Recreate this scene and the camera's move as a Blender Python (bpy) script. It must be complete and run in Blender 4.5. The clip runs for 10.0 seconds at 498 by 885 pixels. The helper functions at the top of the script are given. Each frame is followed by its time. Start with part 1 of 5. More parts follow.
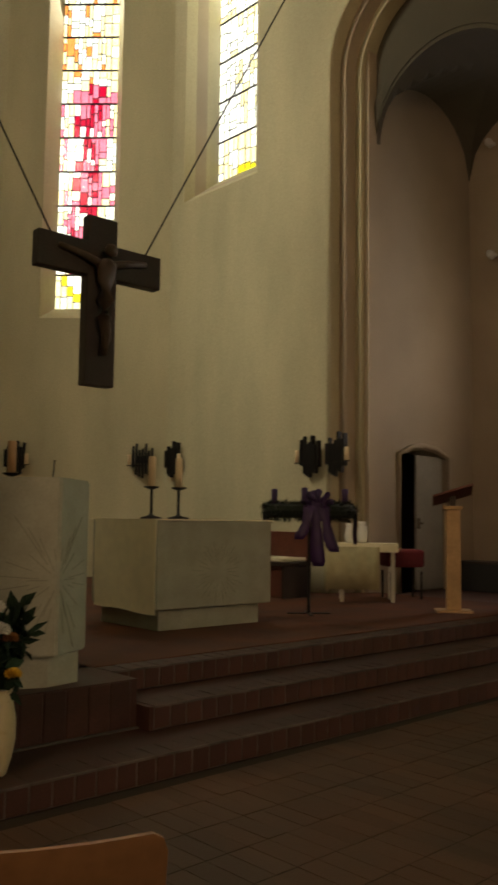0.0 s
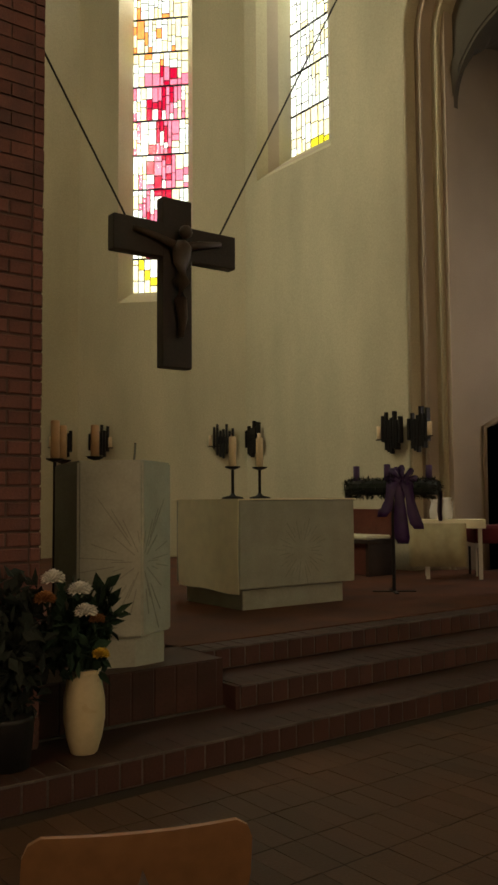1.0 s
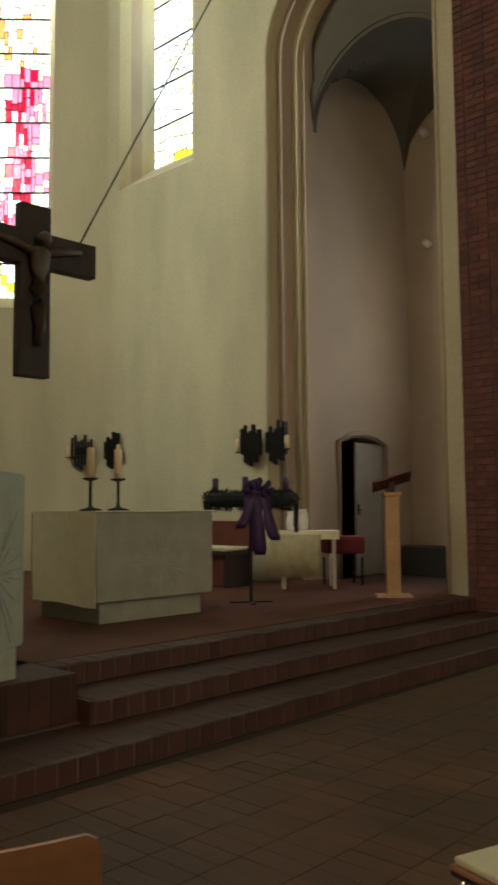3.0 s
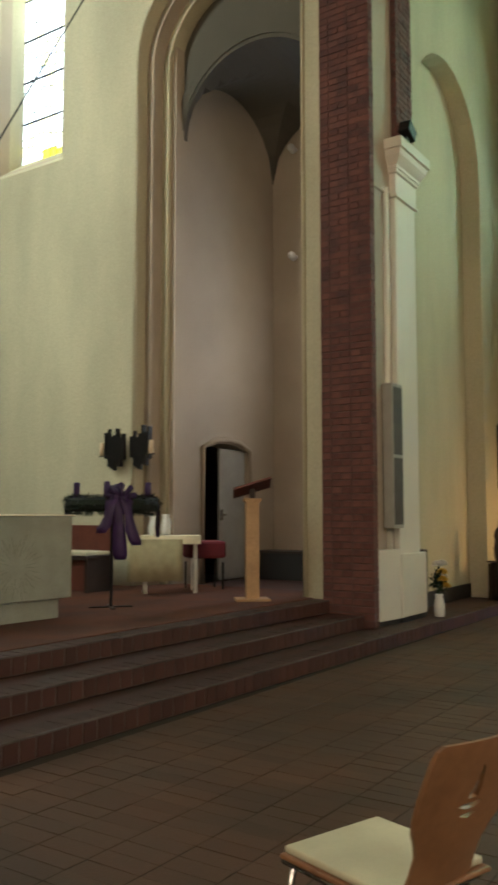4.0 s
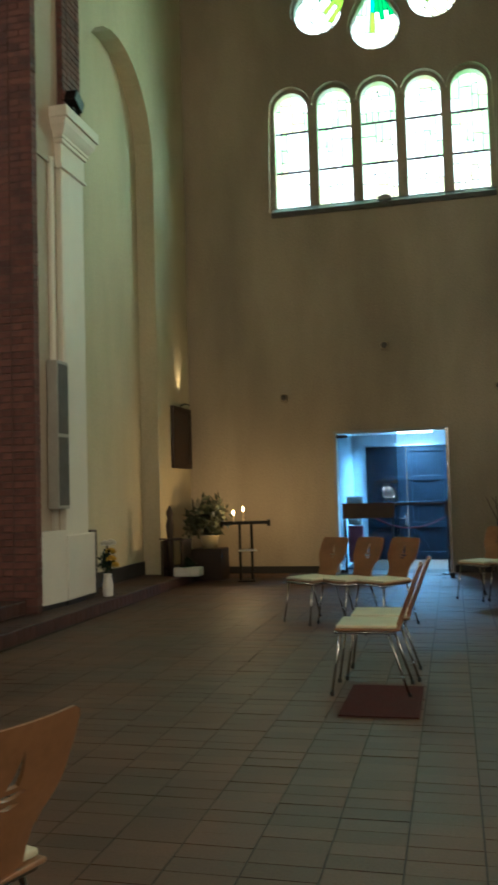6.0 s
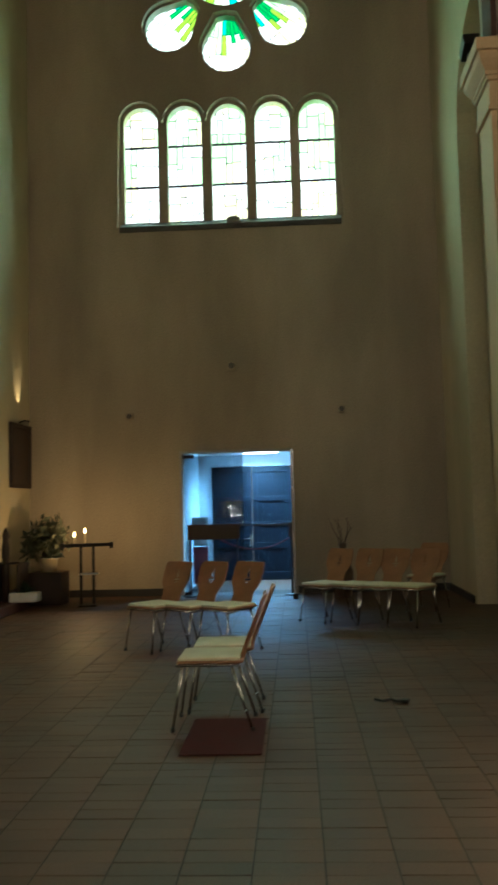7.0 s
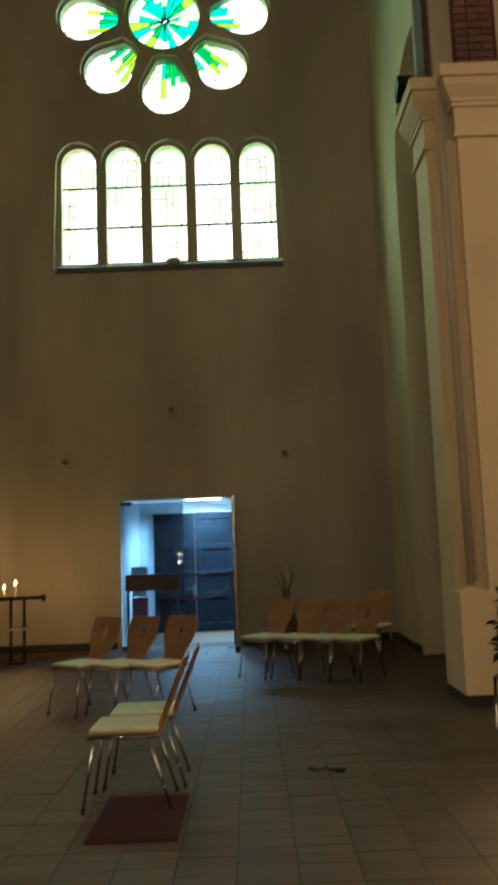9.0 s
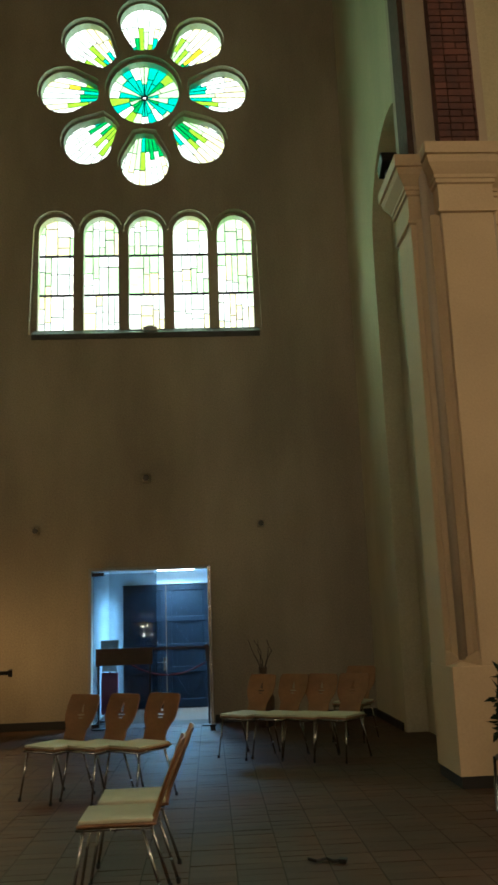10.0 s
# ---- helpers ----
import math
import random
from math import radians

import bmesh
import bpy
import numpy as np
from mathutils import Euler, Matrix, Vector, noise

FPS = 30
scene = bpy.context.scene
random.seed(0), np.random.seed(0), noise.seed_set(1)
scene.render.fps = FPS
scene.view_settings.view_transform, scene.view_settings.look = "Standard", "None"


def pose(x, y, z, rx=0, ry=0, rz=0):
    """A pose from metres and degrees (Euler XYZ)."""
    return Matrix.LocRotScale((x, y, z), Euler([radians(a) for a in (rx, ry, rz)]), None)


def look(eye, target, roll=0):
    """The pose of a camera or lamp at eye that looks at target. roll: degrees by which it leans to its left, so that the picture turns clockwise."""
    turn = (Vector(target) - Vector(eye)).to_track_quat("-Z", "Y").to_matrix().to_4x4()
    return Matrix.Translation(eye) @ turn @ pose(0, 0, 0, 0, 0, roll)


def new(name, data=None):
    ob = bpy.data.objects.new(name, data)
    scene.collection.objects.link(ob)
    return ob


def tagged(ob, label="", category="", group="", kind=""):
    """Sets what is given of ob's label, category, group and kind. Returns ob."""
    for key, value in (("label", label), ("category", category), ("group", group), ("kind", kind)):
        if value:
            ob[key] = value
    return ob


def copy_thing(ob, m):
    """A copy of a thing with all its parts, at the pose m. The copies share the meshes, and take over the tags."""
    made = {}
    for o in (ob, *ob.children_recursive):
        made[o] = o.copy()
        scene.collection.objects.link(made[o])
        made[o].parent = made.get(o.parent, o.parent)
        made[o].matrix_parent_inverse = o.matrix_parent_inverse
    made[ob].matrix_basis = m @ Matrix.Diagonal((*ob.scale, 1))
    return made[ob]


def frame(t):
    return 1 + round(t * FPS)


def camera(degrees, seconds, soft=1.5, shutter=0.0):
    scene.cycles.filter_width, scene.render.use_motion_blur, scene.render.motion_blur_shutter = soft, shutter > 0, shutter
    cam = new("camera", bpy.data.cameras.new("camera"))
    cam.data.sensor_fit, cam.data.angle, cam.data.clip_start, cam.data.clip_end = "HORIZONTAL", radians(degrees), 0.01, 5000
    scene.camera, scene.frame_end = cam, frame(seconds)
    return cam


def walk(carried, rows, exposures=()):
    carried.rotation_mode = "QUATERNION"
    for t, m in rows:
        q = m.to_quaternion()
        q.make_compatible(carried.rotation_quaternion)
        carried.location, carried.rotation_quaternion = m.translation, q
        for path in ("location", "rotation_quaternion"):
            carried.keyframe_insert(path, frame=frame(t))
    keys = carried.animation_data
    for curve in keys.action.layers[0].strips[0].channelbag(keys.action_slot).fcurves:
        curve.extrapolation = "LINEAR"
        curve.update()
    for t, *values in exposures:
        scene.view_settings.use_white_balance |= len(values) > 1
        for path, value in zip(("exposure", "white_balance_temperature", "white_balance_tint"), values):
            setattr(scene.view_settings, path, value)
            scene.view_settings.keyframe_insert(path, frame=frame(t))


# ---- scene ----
cam = camera(33.0, 10.0, 2.8, 0.5)
EXPOSURES = [(0, 0.05, 6950, 12), (2, 0.05, 6250, 9), (3.5, 0.75, 5600, 6), (4, 1.05, 5350, 5), (4.5, 1.9, 5000, 1), (5, 1.55, 4950, 1), (5.5, 0.85, 5050, 1), (6, 0.77, 5150, 1), (7.5, 0.45, 5600, 1), (9, 0.5, 6000, 3), (9.5, 0.25, 5950, 4), (10, 0.2, 5900, 4)]
PATH = [
    (0, (-0.391, -0.104, 1.381), (0.974, 1.346, 1.564), 0.7),
    (0.5, (-0.352, -0.084, 1.381), (0.912, 1.458, 1.537), 0.0),
    (1, (-0.351, -0.076, 1.385), (0.87, 1.502, 1.517), -0.4),
    (1.5, (-0.377, -0.085, 1.385), (0.859, 1.481, 1.521), -0.7),
    (2, (-0.384, -0.082, 1.382), (0.897, 1.447, 1.524), -0.8),
    (3.5, (-0.347, -0.127, 1.388), (1.22, 1.107, 1.549), -0.2),
    (4, (-0.402, -0.209, 1.402), (1.254, 0.9, 1.567), -0.0),
    (4.5, (-0.389, -0.254, 1.399), (1.35, 0.712, 1.603), -0.2),
    (5, (-0.395, -0.321, 1.406), (1.437, 0.445, 1.645), -0.7),
    (5.5, (-0.241, -0.37, 1.375), (1.662, 0.213, 1.57), -0.8),
    (6, (-0.083, -0.487, 1.363), (1.858, -0.019, 1.478), -1.6),
    (7.5, (0.203, -0.471, 1.468), (2.196, -0.449, 1.64), -1.3),
    (8, (0.295, -0.531, 1.481), (2.287, -0.502, 1.651), -1.4),
    (8.5, (0.414, -0.649, 1.485), (2.407, -0.607, 1.656), -1.5),
    (9, (0.51, -0.666, 1.471), (2.495, -0.67, 1.718), -2.1),
    (9.5, (0.619, -0.567, 1.473), (2.578, -0.685, 1.859), -1.9),
    (10, (0.674, -0.426, 1.492), (2.629, -0.529, 1.899), -2.1),
]
walk(cam, [(t, look(eye, aim, roll)) for t, eye, aim, roll in PATH], EXPOSURES)


# ---------------------------------------------------------------- world and lights
world = bpy.data.worlds.new("overcast")
scene.world = world
world.use_nodes = True
wn = world.node_tree
sky = wn.nodes.new("ShaderNodeTexSky")
sky.sky_type, sky.sun_disc = "NISHITA", False
sky.sun_elevation, sky.sun_rotation = radians(30), radians(140)
wn.links.new(sky.outputs[0], wn.nodes["Background"].inputs[0])
wn.nodes["Background"].inputs[1].default_value = 0.06


def area(name, m, sx, sy, watts, colour):
    d = bpy.data.lights.new(name, "AREA")
    d.shape, d.size, d.size_y, d.energy, d.color = "RECTANGLE", sx, sy, watts, colour
    ob = new(name, d)
    ob.matrix_world = m
    return ob


def point(name, place, watts, colour, radius=0.03):
    d = bpy.data.lights.new(name, "POINT")
    d.energy, d.color, d.shadow_soft_size = watts, colour, radius
    ob = new(name, d)
    ob.location = place
    return ob


# daylight outside the windows in view
area("daylight_rose", look((14.6, 0.48, 10.42), (0, 0.48, 9.0)), 3.7, 3.7, 240, (0.42, 1.0, 0.84))
area("daylight_lights", look((14.6, 0.48, 7.3), (3.5, 0.2, 1.0)), 4.0, 2.4, 470, (0.72, 1.0, 0.88))
area("daylight_apse_a", look((9.6, 10.3, 9.6), (0, 8.6, 5.0)), 1.4, 5.2, 245, (1.0, 0.97, 0.8))
area("daylight_apse_b", look((7.9, 12.75, 8.6), (0, 3.5, 3.0)), 1.6, 7.0, 275, (1.0, 0.96, 0.84))
area("daylight_aisle", look((12.1, -5.2, 4.9), (4, -5.0, 3.0)), 1.6, 3.2, 600, (1.0, 0.62, 0.3))
# added warm fill, entering by unseen openings in the nave end wall
area("daylight_west", look((1.5, -14.8, 7.6), (5.0, 3.0, 1.6)), 5.0, 6.0, 1250, (1.0, 0.73, 0.45))
# added fill for the chapel, from an assumed window behind the pier
area("daylight_chapel", look((11.75, 5.3, 3.6), (9.7, 7.0, 1.7)), 0.9, 2.0, 36, (1.0, 0.86, 0.72))
# added fill for the choir wall, from an unseen window opposite
area("daylight_apse_west", look((-0.7, 9.0, 10.0), (8.1, 7.6, 3.0)), 1.6, 4.0, 480, (1.0, 0.95, 0.70))
# added warm fill on pier and end wall, from an unseen transept window
area("daylight_transept_west", look((-5.3, 0.5, 6.6), (8.0, -0.5, 3.2)), 3.4, 3.2, 270, (1.0, 0.68, 0.40))
# the porch's ceiling lamp, the picture lamp and the candles
area("porch_light", pose(15.3, 0.15, 2.325, 0, 0, 0), 0.38, 0.58, 190, (0.34, 0.66, 1.0)).data.spread = radians(150)
sp = bpy.data.lights.new("picture_light", "SPOT")
sp.energy, sp.color, sp.spot_size, sp.spot_blend, sp.shadow_soft_size = 22, (1.0, 0.66, 0.3), radians(52), 0.8, 0.02
new("picture_light", sp).matrix_world = look((13.02, 3.74, 2.90), (13.02, 3.84, 3.7))
point("candle_light", (12.42, 2.62, 1.16), 22.0, (1.0, 0.55, 0.2))


# ---------------------------------------------------------------- materials
def mat(name, base, rough=0.7, metal=0.0, scale=6.0, amount=0.25, fine=60.0, bump=0.15, spec=0.4, tint=None, random_tone=0.0, streak=0.0):
    m = bpy.data.materials.new(name)
    m.use_nodes = True
    nt = m.node_tree
    b = nt.nodes["Principled BSDF"]
    tc = nt.nodes.new("ShaderNodeTexCoord")
    n1 = nt.nodes.new("ShaderNodeTexNoise")
    n1.inputs["Scale"].default_value, n1.inputs["Detail"].default_value = scale, 5
    n2 = nt.nodes.new("ShaderNodeTexNoise")
    n2.inputs["Scale"].default_value, n2.inputs["Detail"].default_value = fine, 3
    for n in (n1, n2):
        nt.links.new(tc.outputs["Object"], n.inputs["Vector"])
    if streak:
        mp = nt.nodes.new("ShaderNodeMapping")
        mp.inputs["Scale"].default_value = (1, 1, streak)
        nt.links.new(tc.outputs["Object"], mp.inputs["Vector"])
        nt.links.new(mp.outputs[0], n1.inputs["Vector"])
    mix = nt.nodes.new("ShaderNodeMix")
    mix.data_type = "RGBA"
    second = tint if tint else [c * (1 - amount) for c in base]
    mix.inputs["A"].default_value = (*second, 1)
    mix.inputs["B"].default_value = (*base, 1)
    ramp = nt.nodes.new("ShaderNodeValToRGB")
    ramp.color_ramp.elements[0].position, ramp.color_ramp.elements[1].position = 0.36, 0.64
    nt.links.new(n1.outputs["Fac"], ramp.inputs[0])
    nt.links.new(ramp.outputs[0], mix.inputs["Factor"])
    mul = nt.nodes.new("ShaderNodeMix")
    mul.data_type, mul.blend_type = "RGBA", "MULTIPLY"
    mul.inputs["Factor"].default_value = min(1.0, amount * 1.6)
    nt.links.new(mix.outputs["Result"], mul.inputs["A"])
    nt.links.new(n2.outputs["Fac"], mul.inputs["B"])
    last = mul.outputs["Result"]
    if random_tone:
        info = nt.nodes.new("ShaderNodeObjectInfo")
        geo = nt.nodes.new("ShaderNodeNewGeometry")
        add = nt.nodes.new("ShaderNodeMath")
        add.operation = "ADD"
        nt.links.new(info.outputs["Random"], add.inputs[0])
        nt.links.new(geo.outputs["Random Per Island"], add.inputs[1])
        fr = nt.nodes.new("ShaderNodeMath")
        fr.operation = "FRACT"
        nt.links.new(add.outputs[0], fr.inputs[0])
        mr = nt.nodes.new("ShaderNodeMapRange")
        mr.inputs["To Min"].default_value, mr.inputs["To Max"].default_value = 1 - random_tone, 1 + random_tone
        nt.links.new(fr.outputs[0], mr.inputs["Value"])
        hv = nt.nodes.new("ShaderNodeHueSaturation")
        nt.links.new(mr.outputs[0], hv.inputs["Value"])
        nt.links.new(last, hv.inputs["Color"])
        last = hv.outputs[0]
    nt.links.new(last, b.inputs["Base Color"])
    b.inputs["Metallic"].default_value = metal
    b.inputs["Specular IOR Level"].default_value = spec
    mr2 = nt.nodes.new("ShaderNodeMapRange")
    mr2.inputs["To Min"].default_value, mr2.inputs["To Max"].default_value = max(0.02, rough - 0.12), min(1, rough + 0.12)
    nt.links.new(n1.outputs["Fac"], mr2.inputs["Value"])
    nt.links.new(mr2.outputs[0], b.inputs["Roughness"])
    if bump:
        bp = nt.nodes.new("ShaderNodeBump")
        bp.inputs["Strength"].default_value, bp.inputs["Distance"].default_value = bump, 0.01
        nt.links.new(n2.outputs["Fac"], bp.inputs["Height"])
        nt.links.new(bp.outputs[0], b.inputs["Normal"])
    return m


def glow(name, colour, strength):
    m = bpy.data.materials.new(name)
    m.use_nodes = True
    nt = m.node_tree
    nt.nodes.remove(nt.nodes["Principled BSDF"])
    e = nt.nodes.new("ShaderNodeEmission")
    e.inputs[0].default_value, e.inputs[1].default_value = (*colour, 1), strength
    nt.links.new(e.outputs[0], nt.nodes["Material Output"].inputs[0])
    return m


def stained(name, colour, gloss=0.06, rough=0.15):
    """Coloured leaded glass: it lets tinted light through and has a little gloss."""
    m = bpy.data.materials.new(name)
    m.use_nodes = True
    nt = m.node_tree
    nt.nodes.remove(nt.nodes["Principled BSDF"])
    t = nt.nodes.new("ShaderNodeBsdfTransparent")
    noise_ = nt.nodes.new("ShaderNodeTexNoise")
    noise_.inputs["Scale"].default_value = 9
    tc = nt.nodes.new("ShaderNodeTexCoord")
    nt.links.new(tc.outputs["Object"], noise_.inputs["Vector"])
    mix = nt.nodes.new("ShaderNodeMix")
    mix.data_type = "RGBA"
    mix.inputs["A"].default_value = (*[c * 0.8 for c in colour], 1)
    mix.inputs["B"].default_value = (*colour, 1)
    nt.links.new(noise_.outputs["Fac"], mix.inputs["Factor"])
    nt.links.new(mix.outputs["Result"], t.inputs[0])
    g = nt.nodes.new("ShaderNodeBsdfGlossy")
    g.inputs["Roughness"].default_value = rough
    sh = nt.nodes.new("ShaderNodeMixShader")
    sh.inputs[0].default_value = gloss
    nt.links.new(t.outputs[0], sh.inputs[1])
    nt.links.new(g.outputs[0], sh.inputs[2])
    nt.links.new(sh.outputs[0], nt.nodes["Material Output"].inputs[0])
    return m


PLASTER = mat("lime_plaster", (0.60, 0.54, 0.37), 0.9, scale=1.1, amount=0.2, fine=45, bump=0.2, streak=0.3)
PLASTER_T = mat("transept_plaster", (0.47, 0.40, 0.295), 0.9, scale=0.9, amount=0.3, fine=45, bump=0.25, streak=0.35)
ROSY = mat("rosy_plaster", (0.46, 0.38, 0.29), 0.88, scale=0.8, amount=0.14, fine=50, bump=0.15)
WHITE = mat("white_paint", (0.68, 0.64, 0.55), 0.75, scale=1.2, amount=0.08, fine=60, bump=0.1)
BEIGE = mat("beige_plaster", (0.60, 0.455, 0.29), 0.85, scale=0.9, amount=0.12, fine=50, bump=0.12)
# the chapel vault's dimness is put into this dark plaster colour
CEIL_SHADE = mat("shade_toned_plaster", (0.120, 0.105, 0.080), 0.9, scale=0.6, amount=0.2)
BRICK = mat("red_brick", (0.165, 0.064, 0.050), 0.85, scale=5, amount=0.3, fine=120, bump=0.5, tint=(0.100, 0.044, 0.039), random_tone=0.2)
MORTAR = mat("mortar", (0.125, 0.075, 0.062), 0.95, scale=20, amount=0.3, fine=150, bump=0.4)
NOSE_MORTAR = mat("step_mortar", (0.20, 0.165, 0.15), 0.95, scale=5, amount=0.55, fine=150, bump=0.4)
TILE = mat("clinker_tile", (0.118, 0.062, 0.037), 0.58, scale=1.3, amount=0.3, fine=80, bump=0.12, tint=(0.072, 0.043, 0.027), random_tone=0.16, spec=0.2)
GROUT = mat("tile_grout", (0.040, 0.025, 0.017), 0.9, scale=12, amount=0.3)
TERRACOTTA = mat("terracotta_floor", (0.150, 0.060, 0.034), 0.75, scale=2, amount=0.3, fine=90, bump=0.15, tint=(0.090, 0.038, 0.024), spec=0.15)
STEP = mat("step_clinker", (0.078, 0.031, 0.024), 0.6, scale=3, amount=0.35, fine=90, bump=0.2, tint=(0.040, 0.017, 0.011), random_tone=0.2, spec=0.3)
STONE = mat("pale_limestone", (0.36, 0.362, 0.295), 0.75, scale=5, amount=0.16, fine=60, bump=0.2)
LINEN = mat("altar_linen", (0.87, 0.80, 0.58), 0.95, scale=10, amount=0.08, fine=300, bump=0.2)
AGED = mat("aged_linen", (0.50, 0.45, 0.27), 0.95, scale=10, amount=0.15, fine=300, bump=0.2)
DARKWOOD = mat("dark_oak", (0.05, 0.03, 0.022), 0.55, scale=4, amount=0.4, fine=50, bump=0.2)
CARVED = mat("carved_wood", (0.11, 0.07, 0.048), 0.5, scale=6, amount=0.3, fine=40)
BEECH = mat("varnished_beech", (0.31, 0.155, 0.07), 0.45, scale=5, amount=0.22, fine=35, bump=0.05)
PINE = mat("pale_pine", (0.50, 0.31, 0.15), 0.5, scale=4, amount=0.25, fine=30, bump=0.06)
PAD = mat("cream_cushion", (0.66, 0.63, 0.46), 0.95, scale=6, amount=0.12, fine=220, bump=0.3)
CHROME = mat("steel_tube", (0.55, 0.55, 0.55), 0.22, 1.0, scale=8, amount=0.1, bump=0)
IRON = mat("wrought_iron", (0.018, 0.016, 0.016), 0.55, 0.4, scale=20, amount=0.3, fine=90, bump=0.25)
LEAD = mat("window_lead", (0.03, 0.03, 0.028), 0.6, 0.3, scale=20, amount=0.2)
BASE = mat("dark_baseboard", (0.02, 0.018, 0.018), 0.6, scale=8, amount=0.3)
WAX = mat("candle_wax", (0.78, 0.62, 0.40), 0.5, scale=10, amount=0.1, bump=0.05)
WAXO = mat("amber_wax", (0.55, 0.32, 0.16), 0.5, scale=10, amount=0.15, bump=0.05)
PURPLE = mat("purple_satin", (0.045, 0.013, 0.095), 0.5, scale=8, amount=0.3, fine=60, bump=0.1)
FIR = mat("fir_green", (0.010, 0.018, 0.011), 0.8, scale=14, amount=0.4, random_tone=0.4)
LEAF = mat("leaf_green", (0.022, 0.045, 0.026), 0.8, spec=0.15, scale=10, amount=0.35, random_tone=0.4)
PALE_LEAF = mat("palm_green", (0.070, 0.085, 0.050), 0.75, scale=10, amount=0.35, random_tone=0.35)
PETAL_W = mat("white_petal", (0.80, 0.78, 0.72), 0.8, scale=14, amount=0.1, random_tone=0.1)
PETAL_Y = mat("yellow_petal", (0.70, 0.45, 0.05), 0.8, scale=14, amount=0.15, random_tone=0.15)
PETAL_O = mat("bronze_petal", (0.36, 0.15, 0.05), 0.8, scale=14, amount=0.2, random_tone=0.2)
CERAMIC = mat("cream_glaze", (0.56, 0.47, 0.29), 0.3, scale=3, amount=0.15, fine=30, bump=0.04)
WCER = mat("white_glaze", (0.7, 0.7, 0.68), 0.3, scale=3, amount=0.1, bump=0.03)
MAROON = mat("red_upholstery", (0.14, 0.016, 0.026), 0.9, scale=8, amount=0.25, fine=200)
RED_LIGHT = mat("red_light_tone", (0.062, 0.011, 0.013), 0.95, scale=10, amount=0.3, fine=260, bump=0.4)
PORCH = mat("porch_paint", (0.66, 0.70, 0.72), 0.8, scale=1.2, amount=0.08)
DOORWOOD = mat("blue_black_door", (0.004, 0.007, 0.012), 0.5, scale=4, amount=0.35, fine=40, spec=0.12)
DARKGREY = mat("grey_cloth", (0.11, 0.105, 0.098), 0.9, scale=6, amount=0.2, fine=300, bump=0.2)
GREY = mat("grey_paint", (0.36, 0.345, 0.31), 0.7, scale=3, amount=0.15)
PAPER = mat("paper", (0.75, 0.73, 0.68), 0.9, scale=5, amount=0.06)
REDWOOD = mat("red_stained_wood", (0.15, 0.045, 0.03), 0.45, scale=4, amount=0.3, fine=40, bump=0.05)
CUT = mat("engraved_groove", (0.26, 0.26, 0.215), 0.9, scale=5, amount=0.15)
CANVAS = mat("dim_painting", (0.10, 0.055, 0.035), 0.5, scale=7, amount=0.6, tint=(0.03, 0.022, 0.02))
SKYGLOW = glow("bright_sky", (1.0, 1.0, 0.98), 3.1)
LAMPGLOW = glow("lamp_panel", (0.62, 0.85, 1.0), 8.0)
FLAME = glow("flame", (1.0, 0.62, 0.22), 14.0)
VOTIVE = glow("votive_glow", (1.0, 0.84, 0.55), 40.0)


# ---------------------------------------------------------------- mesh helpers
def finish(name, bm, material, parent=None, label="", smooth=False):
    bmesh.ops.recalc_face_normals(bm, faces=bm.faces)
    me = bpy.data.meshes.new(name)
    bm.to_mesh(me)
    bm.free()
    me.materials.append(material)
    if smooth:
        for p in me.polygons:
            p.use_smooth = True
    ob = new(name, me)
    if parent is not None:
        ob.parent = parent
    if label:
        ob["label"] = label
    return ob


def part(name, bm, material, parent, label="", smooth=False):
    return finish(name, bm, material, parent, label, smooth)


def thing(name, m, label, category, group=""):
    ob = new(name)
    ob.empty_display_size = 0.1
    ob.matrix_world = m
    return tagged(ob, label, category, group)


def structure(name, bm, material, label, smooth=False):
    return tagged(finish(name, bm, material, None, "", smooth), label, "structure", "", "structure")


def box(bm, x0, x1, y0, y1, z0, z1, bevel=0.0, m=None):
    g = bmesh.ops.create_cube(bm, size=1.0)
    vs = g["verts"]
    for v in vs:
        v.co = Vector((x0 + (v.co.x + 0.5) * (x1 - x0), y0 + (v.co.y + 0.5) * (y1 - y0), z0 + (v.co.z + 0.5) * (z1 - z0)))
        if m is not None:
            v.co = m @ v.co
    if bevel:
        es = list({e for v in vs for e in v.link_edges})
        bmesh.ops.bevel(bm, geom=es, offset=bevel, segments=2, profile=0.5, affect="EDGES")
    return bm


def boxes(*rows, bevel=0.0):
    bm = bmesh.new()
    for r in rows:
        box(bm, *r, bevel=bevel)
    return bm


def lathe(bm, profile, n=20, m=None):
    """A turned body: profile rows (radius, height)."""
    rings = []
    for r, z in profile:
        ring = []
        for i in range(n):
            a = 2 * math.pi * i / n
            co = Vector((r * math.cos(a), r * math.sin(a), z))
            ring.append(bm.verts.new(m @ co if m is not None else co))
        rings.append(ring)
    for a, b in zip(rings, rings[1:]):
        for i in range(n):
            bm.faces.new((a[i], a[(i + 1) % n], b[(i + 1) % n], b[i]))
    bm.faces.new(rings[0][::-1])
    bm.faces.new(rings[-1])
    return bm


